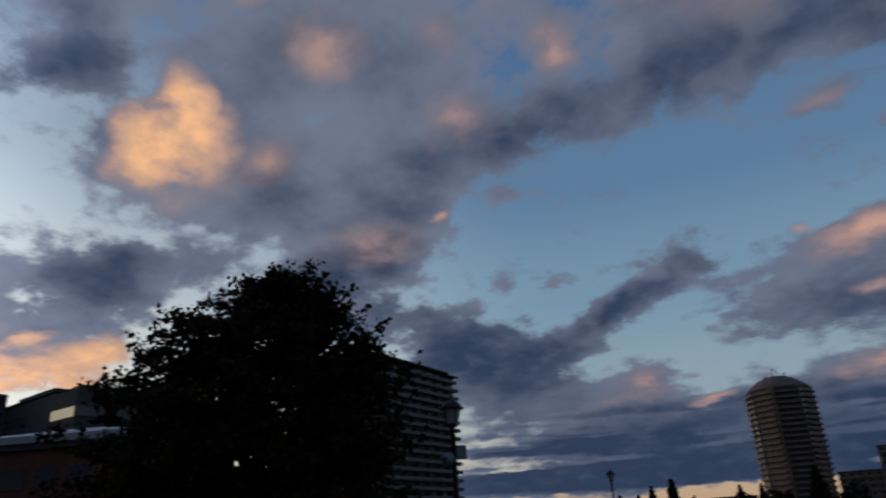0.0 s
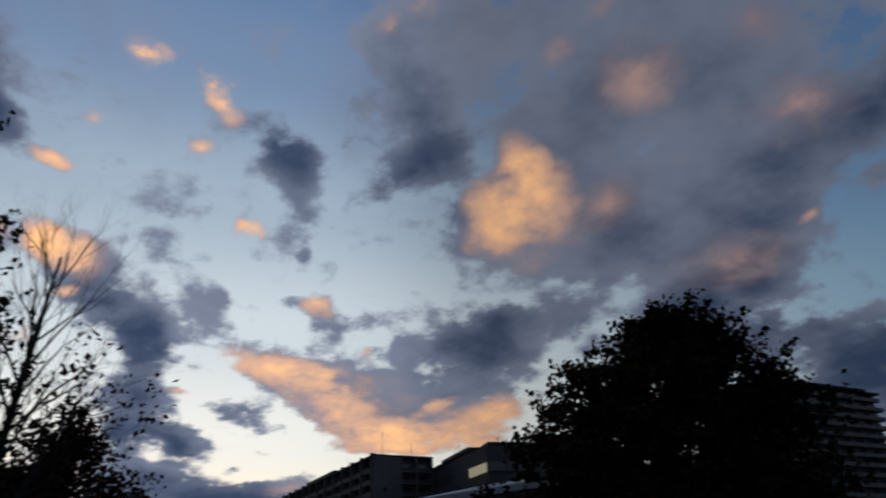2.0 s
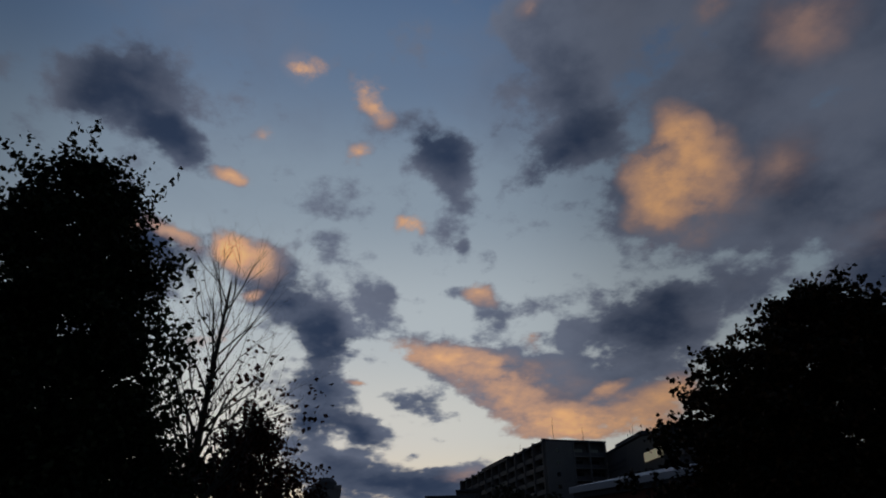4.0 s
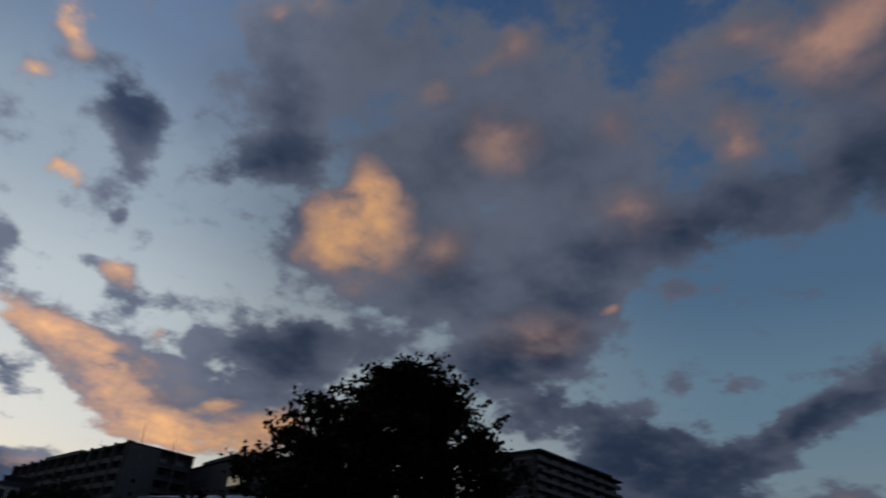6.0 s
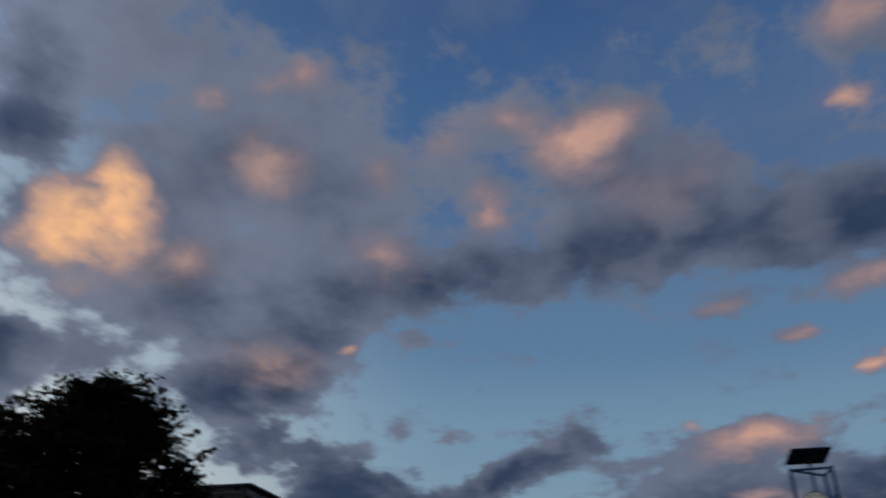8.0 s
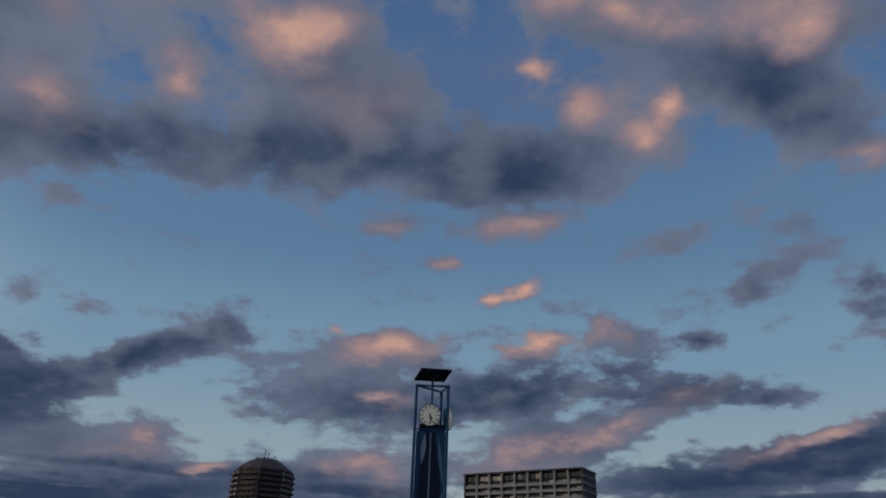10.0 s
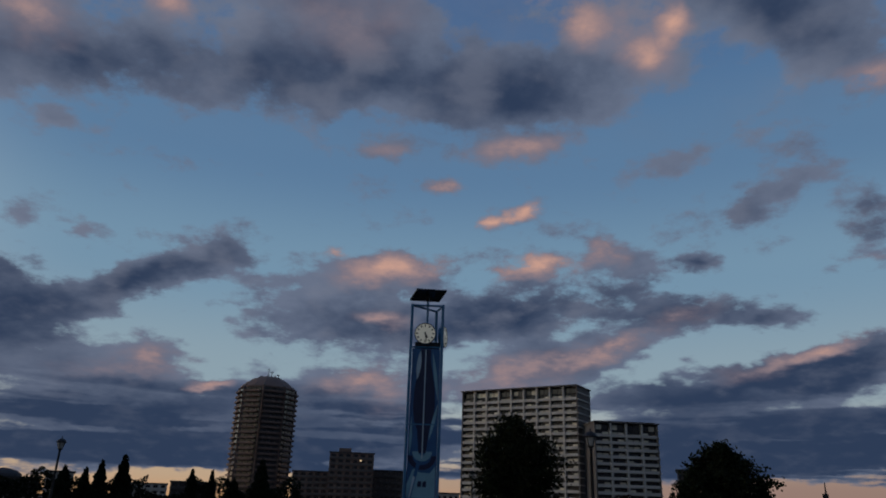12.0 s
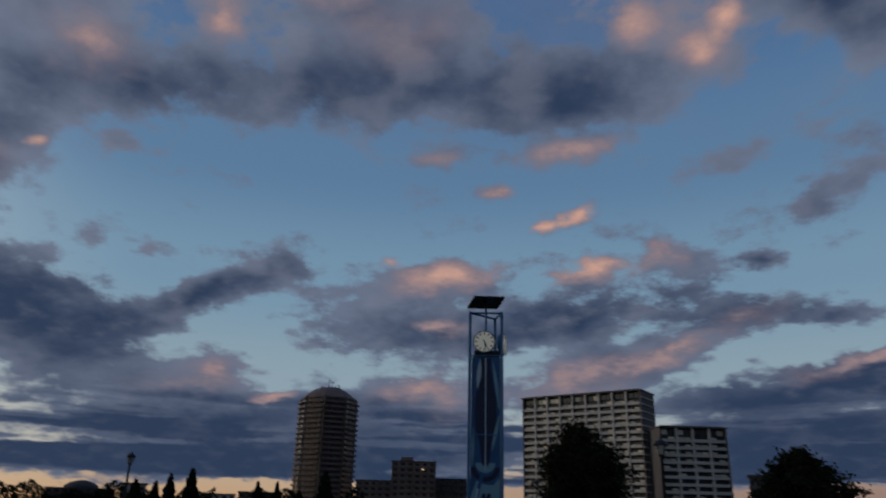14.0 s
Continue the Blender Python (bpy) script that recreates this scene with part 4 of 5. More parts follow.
# ---------------------------------------------------------------- clock tower
def clock_tower():
    c = spot(3.74, 26.3)
    tower = thing("clock_tower", pose(c.x, c.y, 0, 0, 0, -3.62), "blue steel clock tower with solar panel and painted panels", "clock tower")
    a, b, back = (-0.60, 0.0), (0.60, 0.0), (0.36, 0.86)
    top = 8.92
    for x, y in (a, b, back):
        bm = boxes((x - 0.055, x + 0.055, y - 0.055, y + 0.055, 0, top))
        bmesh.ops.bevel(bm, geom=bm.edges[:], offset=0.012, segments=1, affect="EDGES")
        part("post", bm, M_STEEL_BLUE, tower)
    def bar(p, q, z, r=0.04):
        part("cross_bar", rod(bmesh.new(), (*p, z), (*q, z), r, r, 6), M_STEEL_BLUE, tower)
    for z in (top - 0.05,):
        bar(a, b, z), bar(b, back, z), bar(back, a, z)
    bar(a, b, 4.32, 0.025), bar((-0.55, 0.03), (0.55, 0.03), 7.22, 0.035)
    part("stem", rod(bmesh.new(), (0.0, 0.33, 6.9), (0.0, 0.33, 9.25), 0.045, 0.045, 8), M_STEEL_BLUE, tower)
    # solar panel
    bm = boxes((-0.64, 0.64, -0.42, 0.42, -0.035, 0.035))
    bmesh.ops.bevel(bm, geom=bm.edges[:], offset=0.008, segments=1, affect="EDGES")
    panel = part("solar_panel", bm, M_SOLAR, tower, "dark tilted solar panel")
    panel.matrix_local = pose(0.0, 0.30, 9.38, -17, -5, 22)
    cell = mesh_of(boxes((-0.14, 0.14, -0.185, 0.185, 0.035, 0.041)), M_SOLAR, "solar_cell")
    repeat("solar_cell", cell, panel, [(-0.46 + 0.307 * i, -0.2 + 0.4 * j, 0) for i in range(4) for j in range(2)])
    part("panel_bracket", rod(bmesh.new(), (0, 0.33, 9.14), (0, 0.30, 9.36), 0.06, 0.09, 8), M_BLACK, tower)
    # two dials on a boxed head
    for m, label in ((pose(-0.06, -0.06, 7.74), "round cream clock dial in a dark rim"), (pose(0.70, 0.42, 7.74, 0, 0, 74), "second clock dial seen edge-on")):
        bm = bmesh.new()
        lathe(bm, [(0.41, 0), (0.415, 0.04), (0.40, 0.16), (0.30, 0.2)], 32)
        bmesh.ops.transform(bm, matrix=Matrix.Rotation(radians(-90), 4, "X"), verts=bm.verts)
        case = part("clock_case", bm, M_STEEL_BLUE, tower, label)
        case.matrix_local = m
        bm = bmesh.new()
        lathe(bm, [(0.385, -0.02), (0.41, -0.02), (0.41, 0.03), (0.385, 0.03)], 32, cap=False)
        bmesh.ops.transform(bm, matrix=Matrix.Rotation(radians(-90), 4, "X"), verts=bm.verts)
        part("rim", bm, M_BLACK, case)
        bm = lathe(bmesh.new(), [(0.385, 0.0), (0.385, 0.012)], 32)
        bmesh.ops.transform(bm, matrix=Matrix.Rotation(radians(90), 4, "X") , verts=bm.verts)
        part("dial", bm, M_DIAL, case, "cream dial lit from within")
        for i in range(12):
            bm = boxes((-0.022, 0.022, -0.018, -0.012, 0.27, 0.35))
            part("hour_mark", bm, M_BLACK, case).rotation_euler.y = radians(30 * i)
        part("hour_hand", boxes((-0.026, 0.026, -0.022, -0.018, -0.05, 0.19)), M_BLACK, case).rotation_euler.y = radians(155)
        part("minute_hand", boxes((-0.018, 0.018, -0.026, -0.022, -0.06, 0.30)), M_BLACK, case).rotation_euler.y = radians(170)
    part("clock_shelf", boxes((-0.44, 0.52, 0.02, 0.62, 7.24, 7.42)), M_BLACK, tower, "black boxed shelf under the dials")
    # painted panels
    face = part("front_panel", boxes((-0.53, 0.53, 0.0, 0.03, 0.35, 7.16)), M_ART_BLUE, tower, "mid blue enamelled panel")

    def shape(outline, material, lift, label, name="painted_shape"):
        part(name, plate(bmesh.new(), outline, -lift, 0.002), material, face, label)

    def blade(x0, x1, z0, z1, swell, lean=0.0, n=10):
        """A leaf-like shape between two ends."""
        out = []
        for i in range(n + 1):
            f = i / n
            out.append((x0 + (x1 - x0) * f + swell * math.sin(math.pi * f) + lean * f * (1 - f), z0 + (z1 - z0) * f))
        for i in range(n - 1, 0, -1):
            f = i / n
            out.append((x0 + (x1 - x0) * f - swell * math.sin(math.pi * f) + lean * f * (1 - f), z0 + (z1 - z0) * f))
        return out

    half = [(0.19, 7.14), (0.20, 6.7), (0.30, 6.1), (0.385, 5.6), (0.41, 5.0), (0.36, 4.5), (0.22, 4.1), (0.17, 3.6), (0.14, 3.3)]
    shape([(x, z) for x, z in half] + [(-x, z) for x, z in reversed(half)], M_ART_NAVY, 0.006, "navy vase-like shape")
    shape(blade(-0.30, -0.20, 5.95, 7.10, 0.085), M_ART_WHITE, 0.010, "pale blade shape")
    shape(blade(0.50, 0.26, 5.2, 7.05, 0.06, 0.05), M_ART_PALE, 0.010, "pale curved blade shape")
    shape(blade(0.22, 0.52, 3.75, 5.1, 0.06), M_ART_PALE, 0.010, "pale curved blade shape")
    shape(blade(-0.46, -0.44, 3.2, 4.6, 0.05), M_ART_PALE, 0.010, "pale edge blade shape")
    shape([(-0.022, 3.1), (0.022, 3.1), (0.022, 7.12), (-0.022, 7.12)], M_ART_WHITE, 0.014, "thin white centre stripe")

    def bow(r0, r1, z, squash, material, lift, label):
        out = [(r1 * math.cos(t), z + squash * r1 * math.sin(t)) for t in (math.pi + math.pi * i / 12 for i in range(13))]
        inn = [(r0 * math.cos(t), z + squash * r0 * math.sin(t)) for t in (2 * math.pi - math.pi * i / 12 for i in range(13))]
        shape(out + inn, material, lift, label)

    bow(0.14, 0.36, 3.35, 0.95, M_ART_PALE, 0.012, "pale bowl-shaped band")
    shape([(-0.52, 1.3), (0.50, 1.3), (0.50, 2.85), (0.30, 2.6), (-0.05, 2.62), (-0.30, 2.75), (-0.52, 2.2)], M_ART_PALE, 0.008, "large pale blue field")
    bow(0.34, 0.52, 3.2, 0.95, M_ART_NAVY, 0.016, "dark bowl-shaped band")
    shape([(-0.52, 1.55), (-0.40, 1.55), (-0.04, 3.0), (-0.16, 3.05)], M_ART_BLUE, 0.018, "slanting blue stripe")
    shape([(-0.52, 1.35), (-0.47, 1.35), (-0.22, 2.45), (-0.30, 2.5)], M_ART_WHITE, 0.020, "slanting white stripe")
    bow(0.02, 0.52, 1.75, 0.55, M_ART_BLUE, 0.022, "broad blue bowl shape")
    for x in (-0.13, 0.05):
        shape([(x, 2.12), (x + 0.14, 2.12), (x + 0.14, 2.32), (x + 0.04, 2.32), (x, 2.26)], M_ART_NAVY, 0.020, "small dark block mark")
    side = part("side_panel", boxes((0, 0.85, 0.0, 0.03, 0.35, 7.16)), M_ART_BLUE, tower, "mid blue enamelled side panel")
    side.matrix_local = pose(0.57, 0.06, 0, 0, 0, 106)
    part("plinth", boxes((-0.8, 0.8, -0.25, 1.1, 0, 0.3)), M_CONCRETE, tower)


clock_tower()


# ---------------------------------------------------------------- street lamps
def lamp_post(m, boxed=False):
    lamp = thing("street_lamp", m, "black street lamp with lantern" + (" and grey box on its post" if boxed else " on a plain post"), "street lamp", "street lamps")
    part("post", lathe(bmesh.new(), [(0.13, 0), (0.13, 0.5), (0.08, 0.62), (0.065, 2.0), (0.05, 3.62), (0.075, 3.66), (0.05, 3.72)], 10), M_BLACK, lamp, smooth=True)
    part("lantern_base", lathe(bmesh.new(), [(0.05, 3.70), (0.12, 3.76), (0.12, 3.80)], 8), M_BLACK, lamp)
    glass = part("lantern_glass", lathe(bmesh.new(), [(0.11, 3.80), (0.20, 4.12)], 8), M_LAMP_GLASS, lamp, "frosted lantern glass")
    for i in range(4):
        a = 2 * math.pi * i / 4 + 0.4
        part("glazing_bar", rod(bmesh.new(), (0.118 * math.cos(a), 0.118 * math.sin(a), 3.79), (0.212 * math.cos(a), 0.212 * math.sin(a), 4.13), 0.014, 0.014, 5), M_BLACK, lamp)
    part("cap", lathe(bmesh.new(), [(0.26, 4.11), (0.265, 4.14), (0.20, 4.23), (0.10, 4.31), (0.04, 4.33)], 12), M_BLACK, lamp, "domed black lantern cap")
    part("finial", lathe(bmesh.new(), [(0.015, 4.32), (0.02, 4.36), (0.034, 4.39), (0.02, 4.42), (0.004, 4.44)], 8), M_BLACK, lamp)
    if boxed:
        bm = boxes((0.05, 0.27, -0.1, 0.1, 3.05, 3.33))
        bmesh.ops.bevel(bm, geom=bm.edges[:], offset=0.015, segments=2, affect="EDGES")
        part("control_box", bm, M_GREY_BOX, lamp, "grey control box")
        bm = lathe(bmesh.new(), [(0.15, 0), (0.14, 0.05), (0.07, 0.14), (0.05, 0.25)], 14)
        bmesh.ops.transform(bm, matrix=pose(-0.13, -0.12, 3.05, 80, 0, -30), verts=bm.verts)
        part("horn", bm, M_GREY_BOX, lamp, "pale round loudspeaker horn")
        part("clamp", rod(bmesh.new(), (-0.12, 0, 3.28), (0.1, 0, 3.28), 0.03, 0.03), M_BLACK, lamp)
    return lamp


p = spot(-35.5, 17.0)
lamp_post(pose(p.x, p.y, 0, 0, 0, 35), True)
p = spot(17.02, 27.4)
plain_lamp = lamp_post(pose(p.x, p.y, 0, 0, 0, 10))
for az, d in ((-22.55, 44.0), (7.65, 59.0)):
    p = spot(az, d)
    copy_thing(plain_lamp, pose(p.x, p.y, 0, 0, 0, az))


# ---------------------------------------------------------------- trees
rng = np.random.default_rng(7)


def tube(verts, faces, points, radii, sides=5):
    base = len(verts)
    for i, (p, r) in enumerate(zip(points, radii)):
        ahead = (points[min(i + 1, len(points) - 1)] - points[max(i - 1, 0)]).normalized()
        u = ahead.cross(Vector((0.31, 0.87, 0.2))).normalized()
        v = ahead.cross(u)
        for k in range(sides):
            a = 2 * math.pi * k / sides
            verts.append(tuple(p + (u * math.cos(a) + v * math.sin(a)) * r))
    for i in range(len(points) - 1):
        for k in range(sides):
            a, b = base + i * sides + k, base + i * sides + (k + 1) % sides
            faces.append((a, b, b + sides, a + sides))


def grow(verts, faces, tips, start, way, length, radius, depth, spread, lift, kids):
    """A limb that wanders, tapers and forks."""
    steps = 5 if depth > 1 else 3
    pts, p, d = [start.copy()], start.copy(), way.normalized()
    for i in range(steps):
        d = (d + Vector(rng.normal(0, 0.09, 3)) + Vector((0, 0, lift))).normalized()
        p = p + d * (length / steps)
        pts.append(p.copy())
    radii = [radius * (1 - 0.6 * i / steps) for i in range(steps + 1)]
    tube(verts, faces, pts, radii, 6 if depth > 2 else 4)
    if depth == 0:
        tips.append((pts[-1], d))
        return
    for k in range(kids):
        i = min(steps, 2 + int(rng.integers(0, steps - 1)))
        side = Vector(rng.normal(0, 1, 3))
        side = (side - d * side.dot(d)).normalized()
        grow(verts, faces, tips, pts[i], d + side * spread, length * rng.uniform(0.55, 0.8), radii[i] * 0.62, depth - 1, spread, lift, kids)
    tips.append((pts[-1], d))


def raw_mesh(name, verts, faces, material):
    me = bpy.data.meshes.new(name)
    me.from_pydata(verts, [], faces)
    me.materials.append(material)
    return me


def leaf_mesh(name, centres, size, material, droop=0.25):
    """Pointed leaves, folded along the midrib, turned every way."""
    n = len(centres)
    c = np.asarray(centres)
    d = rng.normal(0, 1, (n, 3))
    d[:, 2] -= droop
    d /= np.linalg.norm(d, axis=1)[:, None]
    s = np.cross(d, rng.normal(0, 1, (n, 3)))
    s /= np.linalg.norm(s, axis=1)[:, None]
    up = np.cross(d, s)
    k = (size * rng.uniform(0.6, 1.25, n))[:, None]
    v = np.empty((n, 4, 3))
    v[:, 0] = c - d * k * 0.5
    v[:, 1] = c + s * k * 0.42 + up * k * 0.12
    v[:, 2] = c + d * k * 0.6
    v[:, 3] = c - s * k * 0.42 + up * k * 0.12
    idx = np.arange(n)[:, None] * 4
    faces = np.concatenate([idx + np.array([[0, 1, 2]]), idx + np.array([[0, 2, 3]])])
    return raw_mesh(name, v.reshape(-1, 3).tolist(), faces.tolist(), material)


def radius_at(profile, z):
    return np.interp(z, [p[0] for p in profile], [p[1] for p in profile])


def crown_points(profile, clumps, per, clump_size, stray=0.3, tiers=0.0):
    """Clumps of leaves inside a turned outline, denser at its skin, some of them poking out."""
    z0, z1 = profile[0][0], profile[-1][0]
    out = []
    while len(out) < clumps:
        z = rng.uniform(z0, z1)
        r = radius_at(profile, z)
        if rng.uniform(0, max(p[1] for p in profile)) > r + 0.2:
            continue
        a = rng.uniform(0, 2 * math.pi)
        lumpy = 1 + 0.14 * math.sin(3 * a + z) + 0.10 * math.sin(7 * a + 2.3 * z) + tiers * math.sin(5.2 * z + 2 * a + 0.7 * math.sin(3 * a))
        f = math.sqrt(rng.uniform(0.05, 1)) * lumpy * (1 + (rng.uniform(0, 0.34) if rng.uniform() < stray else 0))
        out.append((r * f * math.cos(a), r * f * math.sin(a), z + (rng.uniform(0, 0.35) if rng.uniform() < stray else 0)))
    c = np.array(out)
    pts = np.repeat(c, per, axis=0) + rng.normal(0, 1, (clumps * per, 3)) * clump_size * np.array([1, 1, 0.7])
    return pts, c


def leafy_tree(az, d, profile, label, leaf, clumps=420, per=60, leaf_size=0.16, clump=0.26, trunk=0.16, name="tree", limbs=7, lean=0.0, shoots=0, shoot=0.55, tiers=0.0):
    p = spot(az, d)
    tree = thing(name, pose(p.x, p.y, 0), label, "tree")
    top = profile[-1][0]
    verts, faces, tips = [], [], []
    way = Vector((math.cos(radians(az)), -math.sin(radians(az)), 0)) * lean
    pts = [Vector((0.05 * math.sin(i * 1.7), 0.05 * math.cos(i * 2.1), top * 0.86 * i / 8)) + way * 0.8 * (i / 8) ** 1.5 for i in range(9)]
    tube(verts, faces, pts, [trunk * (1.25 if i == 0 else 1 - 0.1 * i) for i in range(9)], 8)
    part("trunk", raw_mesh("trunk", verts, faces, M_BARK), None, tree, "dark bark trunk")
    cloud, centres = crown_points(profile, clumps, per, clump, tiers=tiers)
    # leafy shoots that stand out of the crown
    extra = []
    for i in range(shoots):
        z = profile[0][0] + (profile[-1][0] - profile[0][0]) * rng.uniform(0.25, 1.0)
        a = rng.uniform(0, 2 * math.pi)
        r = radius_at(profile, z)
        long = shoot * rng.uniform(0.6, 1.4)
        rise = rng.uniform(0.3, 1.1)
        for j in range(26):
            f = rng.uniform(0, 1)
            bend = 0.25 * math.sin(2.2 * f + i)
            extra.append((math.cos(a) * (r + long * f) + bend * 0.3, math.sin(a) * (r + long * f), z + long * rise * f + bend * 0.3))
    if extra:
        cloud = np.concatenate([cloud, np.array(extra) + rng.normal(0, 0.045, (len(extra), 3))])
    low, tall = profile[0][0], profile[-1][0] - profile[0][0]
    for pts3 in (cloud, centres):
        shift = lean * np.clip((pts3[:, 2] - low) / tall, 0, 1) ** 1.5
        pts3[:, 0] += shift * math.cos(radians(az))
        pts3[:, 1] -= shift * math.sin(radians(az))
    for i in range(limbs):
        verts, faces = [], []
        z = profile[0][0] * 0.8 + (top * 0.7 - profile[0][0] * 0.8) * i / limbs
        a = i * 2.4
        reach = radius_at(profile, z + 0.8) * 0.8
        q = [Vector((0, 0, z)), Vector((math.cos(a) * reach * 0.4, math.sin(a) * reach * 0.4, z + 0.35)), Vector((math.cos(a) * reach, math.sin(a) * reach, z + 1.0))]
        tube(verts, faces, q, [trunk * 0.45, trunk * 0.3, trunk * 0.1], 5)
        part("limb", raw_mesh("limb", verts, faces, M_BARK), None, tree)
    verts, faces = [], []
    for c in centres[: min(len(centres), 260)]:
        c = Vector(c)
        root = Vector((c.x * 0.72, c.y * 0.72, c.z - 0.45))
        tube(verts, faces, [root, (root + c) * 0.5 + Vector((0, 0, 0.05)), c + (c - root) * 0.25], [0.016, 0.012, 0.005], 3)
    tagged(part("twig_work", raw_mesh("twig_work", verts, faces, M_BARK), None, tree), kind="stuff")
    tagged(part("crown", leaf_mesh("crown", cloud, leaf_size, leaf), None, tree), kind="stuff")
    return tree


# the maple in the open
leafy_tree(-50.2, 18.2, [(1.4, 2.7), (2.6, 3.25), (4.0, 3.2), (5.2, 2.75), (5.9, 2.15), (6.4, 1.5), (6.9, 1.05), (7.25, 0.78), (7.55, 0.4)],
           "broad dark maple with thinning autumn leaves", M_LEAF_MAPLE, clumps=1050, per=70, leaf_size=0.125, clump=0.17, name="maple_tree", lean=0.75, shoots=170, shoot=0.46, tiers=0.09)
# the tall tree at the edge of the grove
leafy_tree(-103.2, 11.0, [(0.6, 1.7), (3.0, 1.6), (4.4, 1.5), (5.4, 1.3), (6.2, 1.05), (7.0, 0.7), (7.5, 0.25)],
           "tall dark broadleaf tree with ragged sprays", M_LEAF_GREEN, clumps=1100, per=75, leaf_size=0.085, clump=0.14, name="tall_tree", shoots=170, shoot=0.6, tiers=0.20)
# bushy red trees below the bare one
leafy_tree(-89.8, 15.5, [(0.2, 1.2), (1.5, 1.4), (2.8, 1.3), (3.8, 0.95), (4.5, 0.45), (4.9, 0.12)],
           "bushy dark tree with reddish autumn leaves", M_LEAF_RED, clumps=420, per=70, leaf_size=0.085, clump=0.15, trunk=0.09, name="red_tree", shoots=60, shoot=0.4)
leafy_tree(-95.8, 16.5, [(0.2, 1.6), (1.5, 1.8), (2.6, 1.6), (3.6, 1.0), (4.3, 0.2)],
           "low bushy tree with dark reddish leaves", M_LEAF_RED, clumps=330, per=70, leaf_size=0.09, clump=0.17, trunk=0.09, name="red_tree")
leafy_tree(-99.0, 13.2, [(0.2, 1.5), (1.5, 1.6), (2.6, 1.45), (3.6, 1.0), (4.4, 0.25)],
           "dark bushy undergrowth tree beside the tall tree", M_LEAF_GREEN, clumps=420, per=70, leaf_size=0.09, clump=0.16, trunk=0.09, name="bushy_tree")
# street trees in front of the long block
for az, d, top, wide in ((-72.3, 45.0, 7.2, 3.0), (-68.8, 46.0, 6.7, 2.8), (-75.2, 47.0, 6.4, 1.8)):
    leafy_tree(az, d, [(0.8, wide * 0.7), (top * 0.4, wide), (top * 0.65, wide * 0.9), (top * 0.85, wide * 0.55), (top, wide * 0.15)],
               "dark rounded street tree before the long block", M_LEAF_GREEN, clumps=260, per=45, leaf_size=0.17, clump=0.22, trunk=0.1, name="street_tree")
leafy_tree(11.0, 31.0, [(0.6, 1.2), (1.8, 1.6), (3.2, 1.55), (4.2, 1.15), (4.8, 0.55), (5.05, 0.15)],
           "rounded dark park tree", M_LEAF_GREEN, clumps=420, per=60, leaf_size=0.12, clump=0.2, trunk=0.1, name="round_tree")
leafy_tree(26.2, 41.0, [(0.5, 2.0), (1.8, 2.3), (3.0, 2.0), (3.9, 1.35), (4.5, 0.75), (5.0, 0.15)],
           "spreading dark park tree with thin top shoots", M_LEAF_GREEN, clumps=460, per=60, leaf_size=0.16, clump=0.22, trunk=0.12, name="spreading_tree", shoots=50, shoot=0.4)


leafy_tree(19.3, 58.0, [(0.2, 1.3), (0.9, 1.9), (1.6, 1.6), (2.3, 0.5)],
           "low dark red shrub at the foot of the blocks", M_LEAF_RED, clumps=160, per=40, leaf_size=0.2, clump=0.25, trunk=0.08, name="red_shrub", limbs=4)


def bare_tree(az, d, height, lean):
    p = spot(az, d)
    tree = thing("bare_tree", pose(p.x, p.y, 0), "slender nearly bare tree with fine upright branches", "tree")
    verts, faces, tips = [], [], []
    side = Vector((math.cos(radians(az)), -math.sin(radians(az)), 0))
    pts = [side * lean * (i / 8) ** 1.3 + Vector((0, 0, height * 0.93 * i / 8)) for i in range(9)]
    tube(verts, faces, pts, [0.13 - 0.014 * i for i in range(9)], 7)
    part("trunk", raw_mesh("trunk", verts, faces, M_BARK), None, tree, "thin dark trunk")
    for k in range(34):
        f = 0.14 + 0.82 * k / 34
        i = int(f * 8)
        root = pts[i].lerp(pts[i + 1], f * 8 - i)
        a = k * 2.4
        way = Vector((math.cos(a) * 0.72, math.sin(a) * 0.72, 1.0)) + side * 0.15
        verts, faces = [], []
        grow(verts, faces, tips, root, way, height * (0.26 - 0.13 * f), 0.044 * (1.25 - f), 3, 0.46, 0.07, 3)
        part("branch", raw_mesh("branch", verts, faces, M_BARK), None, tree)
    few = [t[0] + Vector(rng.normal(0, 0.06, 3)) for t in tips if t[0].z < height * 0.70 for _ in range(4) if rng.uniform() < 0.8 - 0.75 * t[0].z / height]
    part("last_foliage", leaf_mesh("last_foliage", [tuple(v) for v in few], 0.10, M_LEAF_RED), None, tree, "few reddish leaves left on the twigs")
    return tree


bare_tree(-94.0, 13.5, 7.6, 0.45)


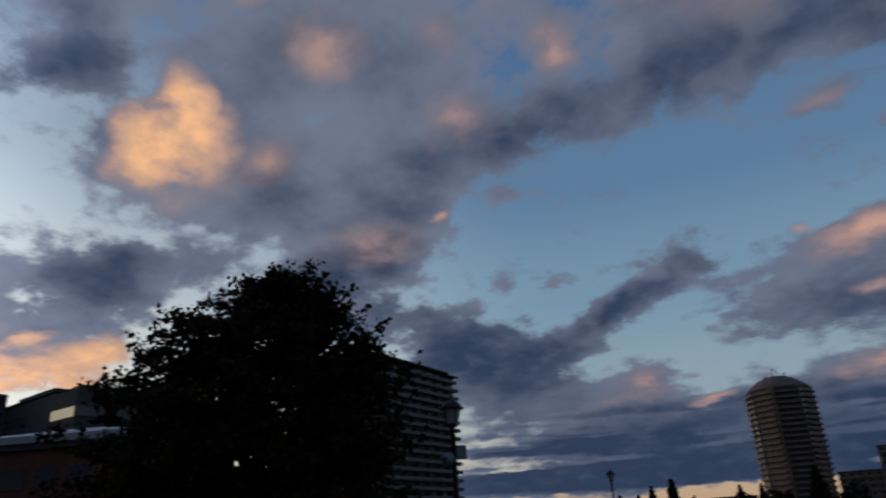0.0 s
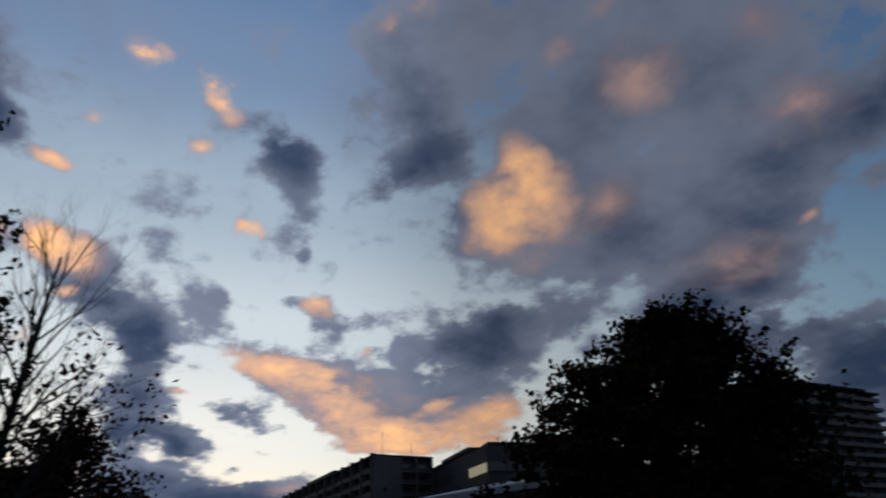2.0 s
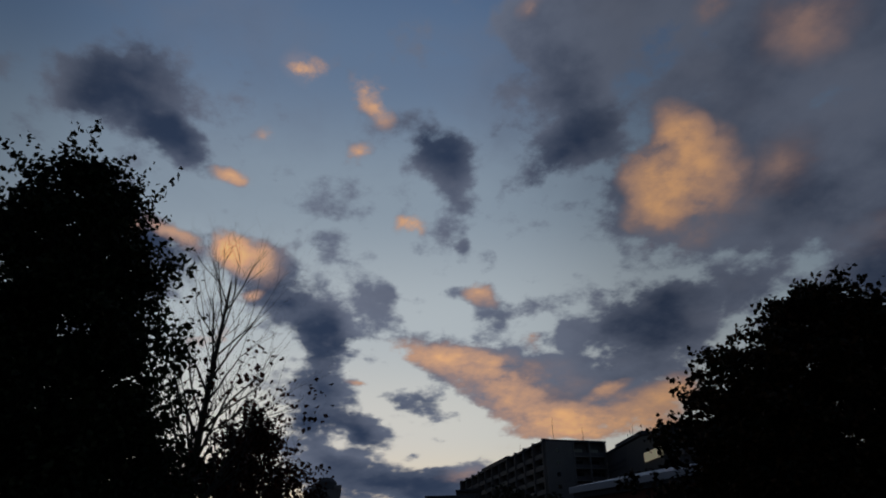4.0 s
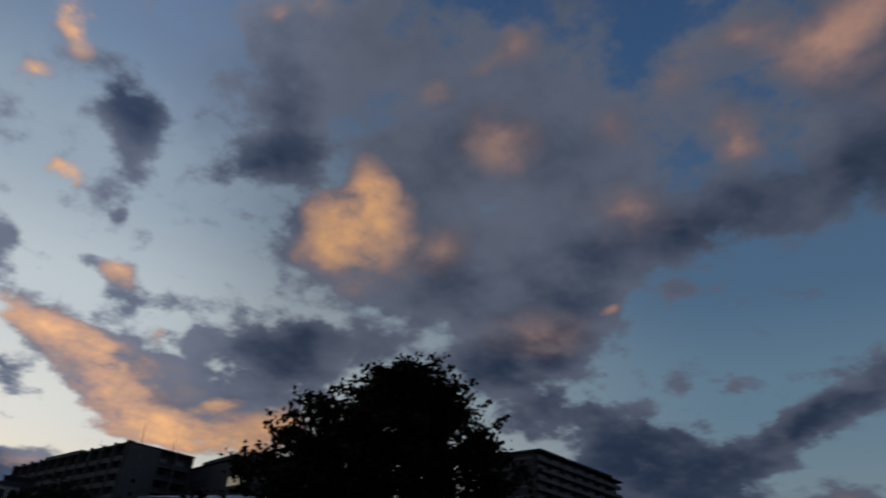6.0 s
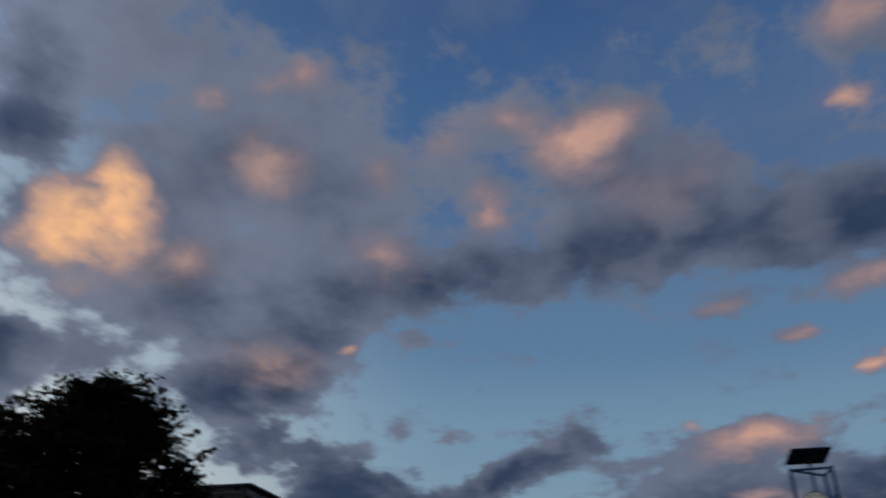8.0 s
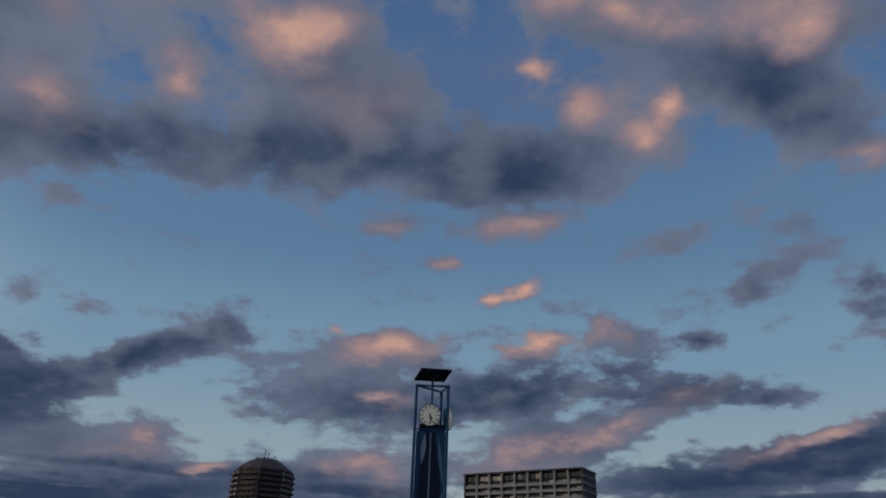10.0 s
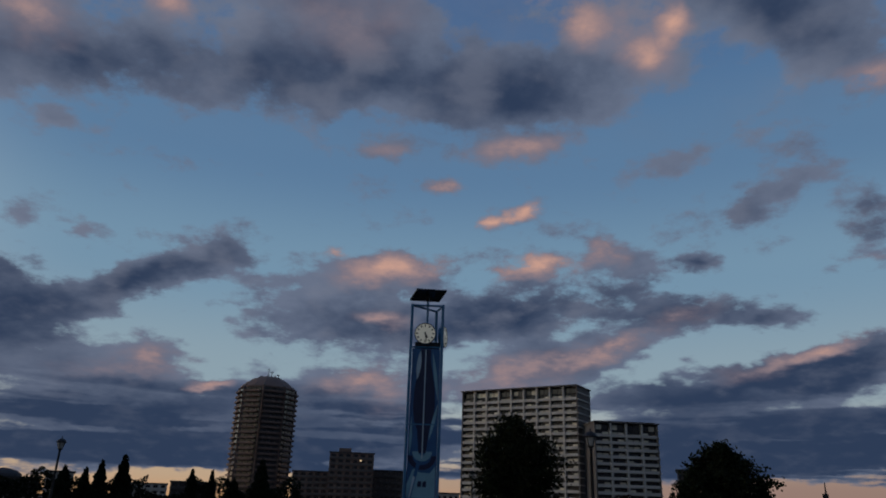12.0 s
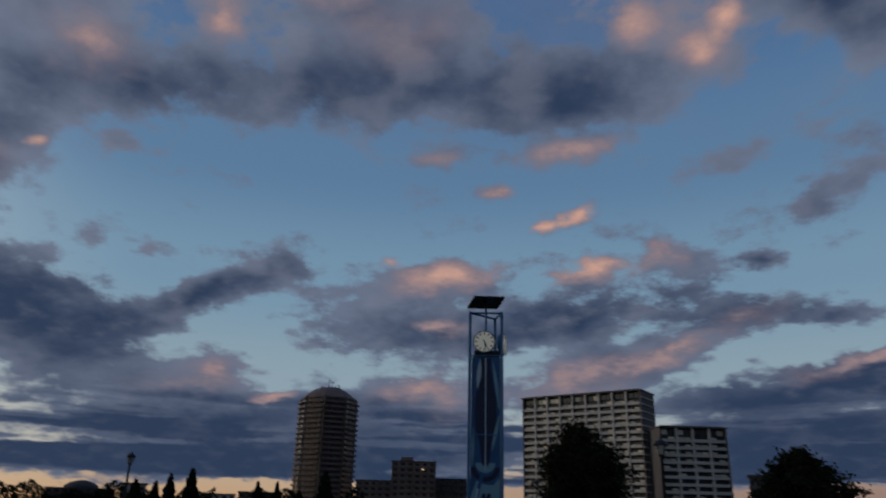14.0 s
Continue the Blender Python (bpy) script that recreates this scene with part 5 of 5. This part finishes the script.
def conifer(m, height, spread, label):
    tree = thing("conifer", m, label, "tree", "small conifers")
    verts, faces = [], []
    tube(verts, faces, [Vector((0, 0, 0)), Vector((0, 0, height * 0.5)), Vector((0, 0, height))], [0.09, 0.06, 0.01], 6)
    part("trunk", raw_mesh("trunk", verts, faces, M_BARK), None, tree)
    n = 5200
    z = height * (1 - np.sqrt(rng.uniform(0, 1, n)) * 0.94)
    tier = 0.75 + 0.35 * np.abs(np.sin(z * 5.2 + rng.uniform(0, 0.5)))
    r = spread * (1 - z / height) ** 0.8 * tier * np.sqrt(rng.uniform(0.1, 1, n)) + 0.03
    a = rng.uniform(0, 2 * math.pi, n)
    pts = np.stack([r * np.cos(a), r * np.sin(a), z], 1)
    part("crown", leaf_mesh("crown", pts, 0.17, M_NEEDLE, 0.5), None, tree)
    return tree


for az, d, h, s in ((-18.2, 50, 4.05, 0.95), (-19.65, 50, 3.6, 0.85), (-20.6, 52, 3.2, 0.7), (-21.95, 50, 3.2, 0.95), (-13.45, 60, 3.7, 0.6),
                    (-12.05, 60, 3.7, 0.55), (-10.4, 60, 3.1, 1.2), (-8.5, 58, 4.7, 1.2), (28.9, 44, 3.3, 0.9)):
    p = spot(az, d)
    conifer(pose(p.x, p.y, 0, 0, 0, az * 7), h, s, "small dark pointed conifer in the park")


def hedge(az0, az1, d, h):
    """A clipped dark hedge along the park's edge."""
    p, q = spot(az0, d), spot(az1, d)
    row = thing("hedge", pose(p.x, p.y, 0, 0, 0, math.degrees(math.atan2((q - p).y, (q - p).x))), "long dark hedge at the edge of the park", "hedge")
    length = (q - p).length
    n = int(length * 620)
    x = rng.uniform(0, length, n)
    top = h * (0.85 + 0.12 * np.sin(x * 0.9) + 0.10 * np.sin(x * 2.3 + 1))
    pts = np.stack([x, rng.uniform(-0.6, 0.6, n), top * rng.uniform(0.02, 1, n)], 1)
    part("foliage", leaf_mesh("foliage", pts, 0.22, M_NEEDLE), None, row)
    verts, faces = [], []
    for i in range(int(length / 2)):
        tube(verts, faces, [Vector((2 * i + 0.5, 0, 0)), Vector((2 * i + 0.6, 0.1, h * 0.8))], [0.04, 0.02], 4)
    part("stem_work", raw_mesh("stem_work", verts, faces, M_BARK), None, row)


hedge(-31, -16.5, 64, 3.2)
hedge(-16.5, -13.8, 66, 1.9)
hedge(-13.8, -5.5, 64, 3.3)
hedge(-5.5, 23, 72, 2.0)
hedge(23, 36, 66, 1.9)
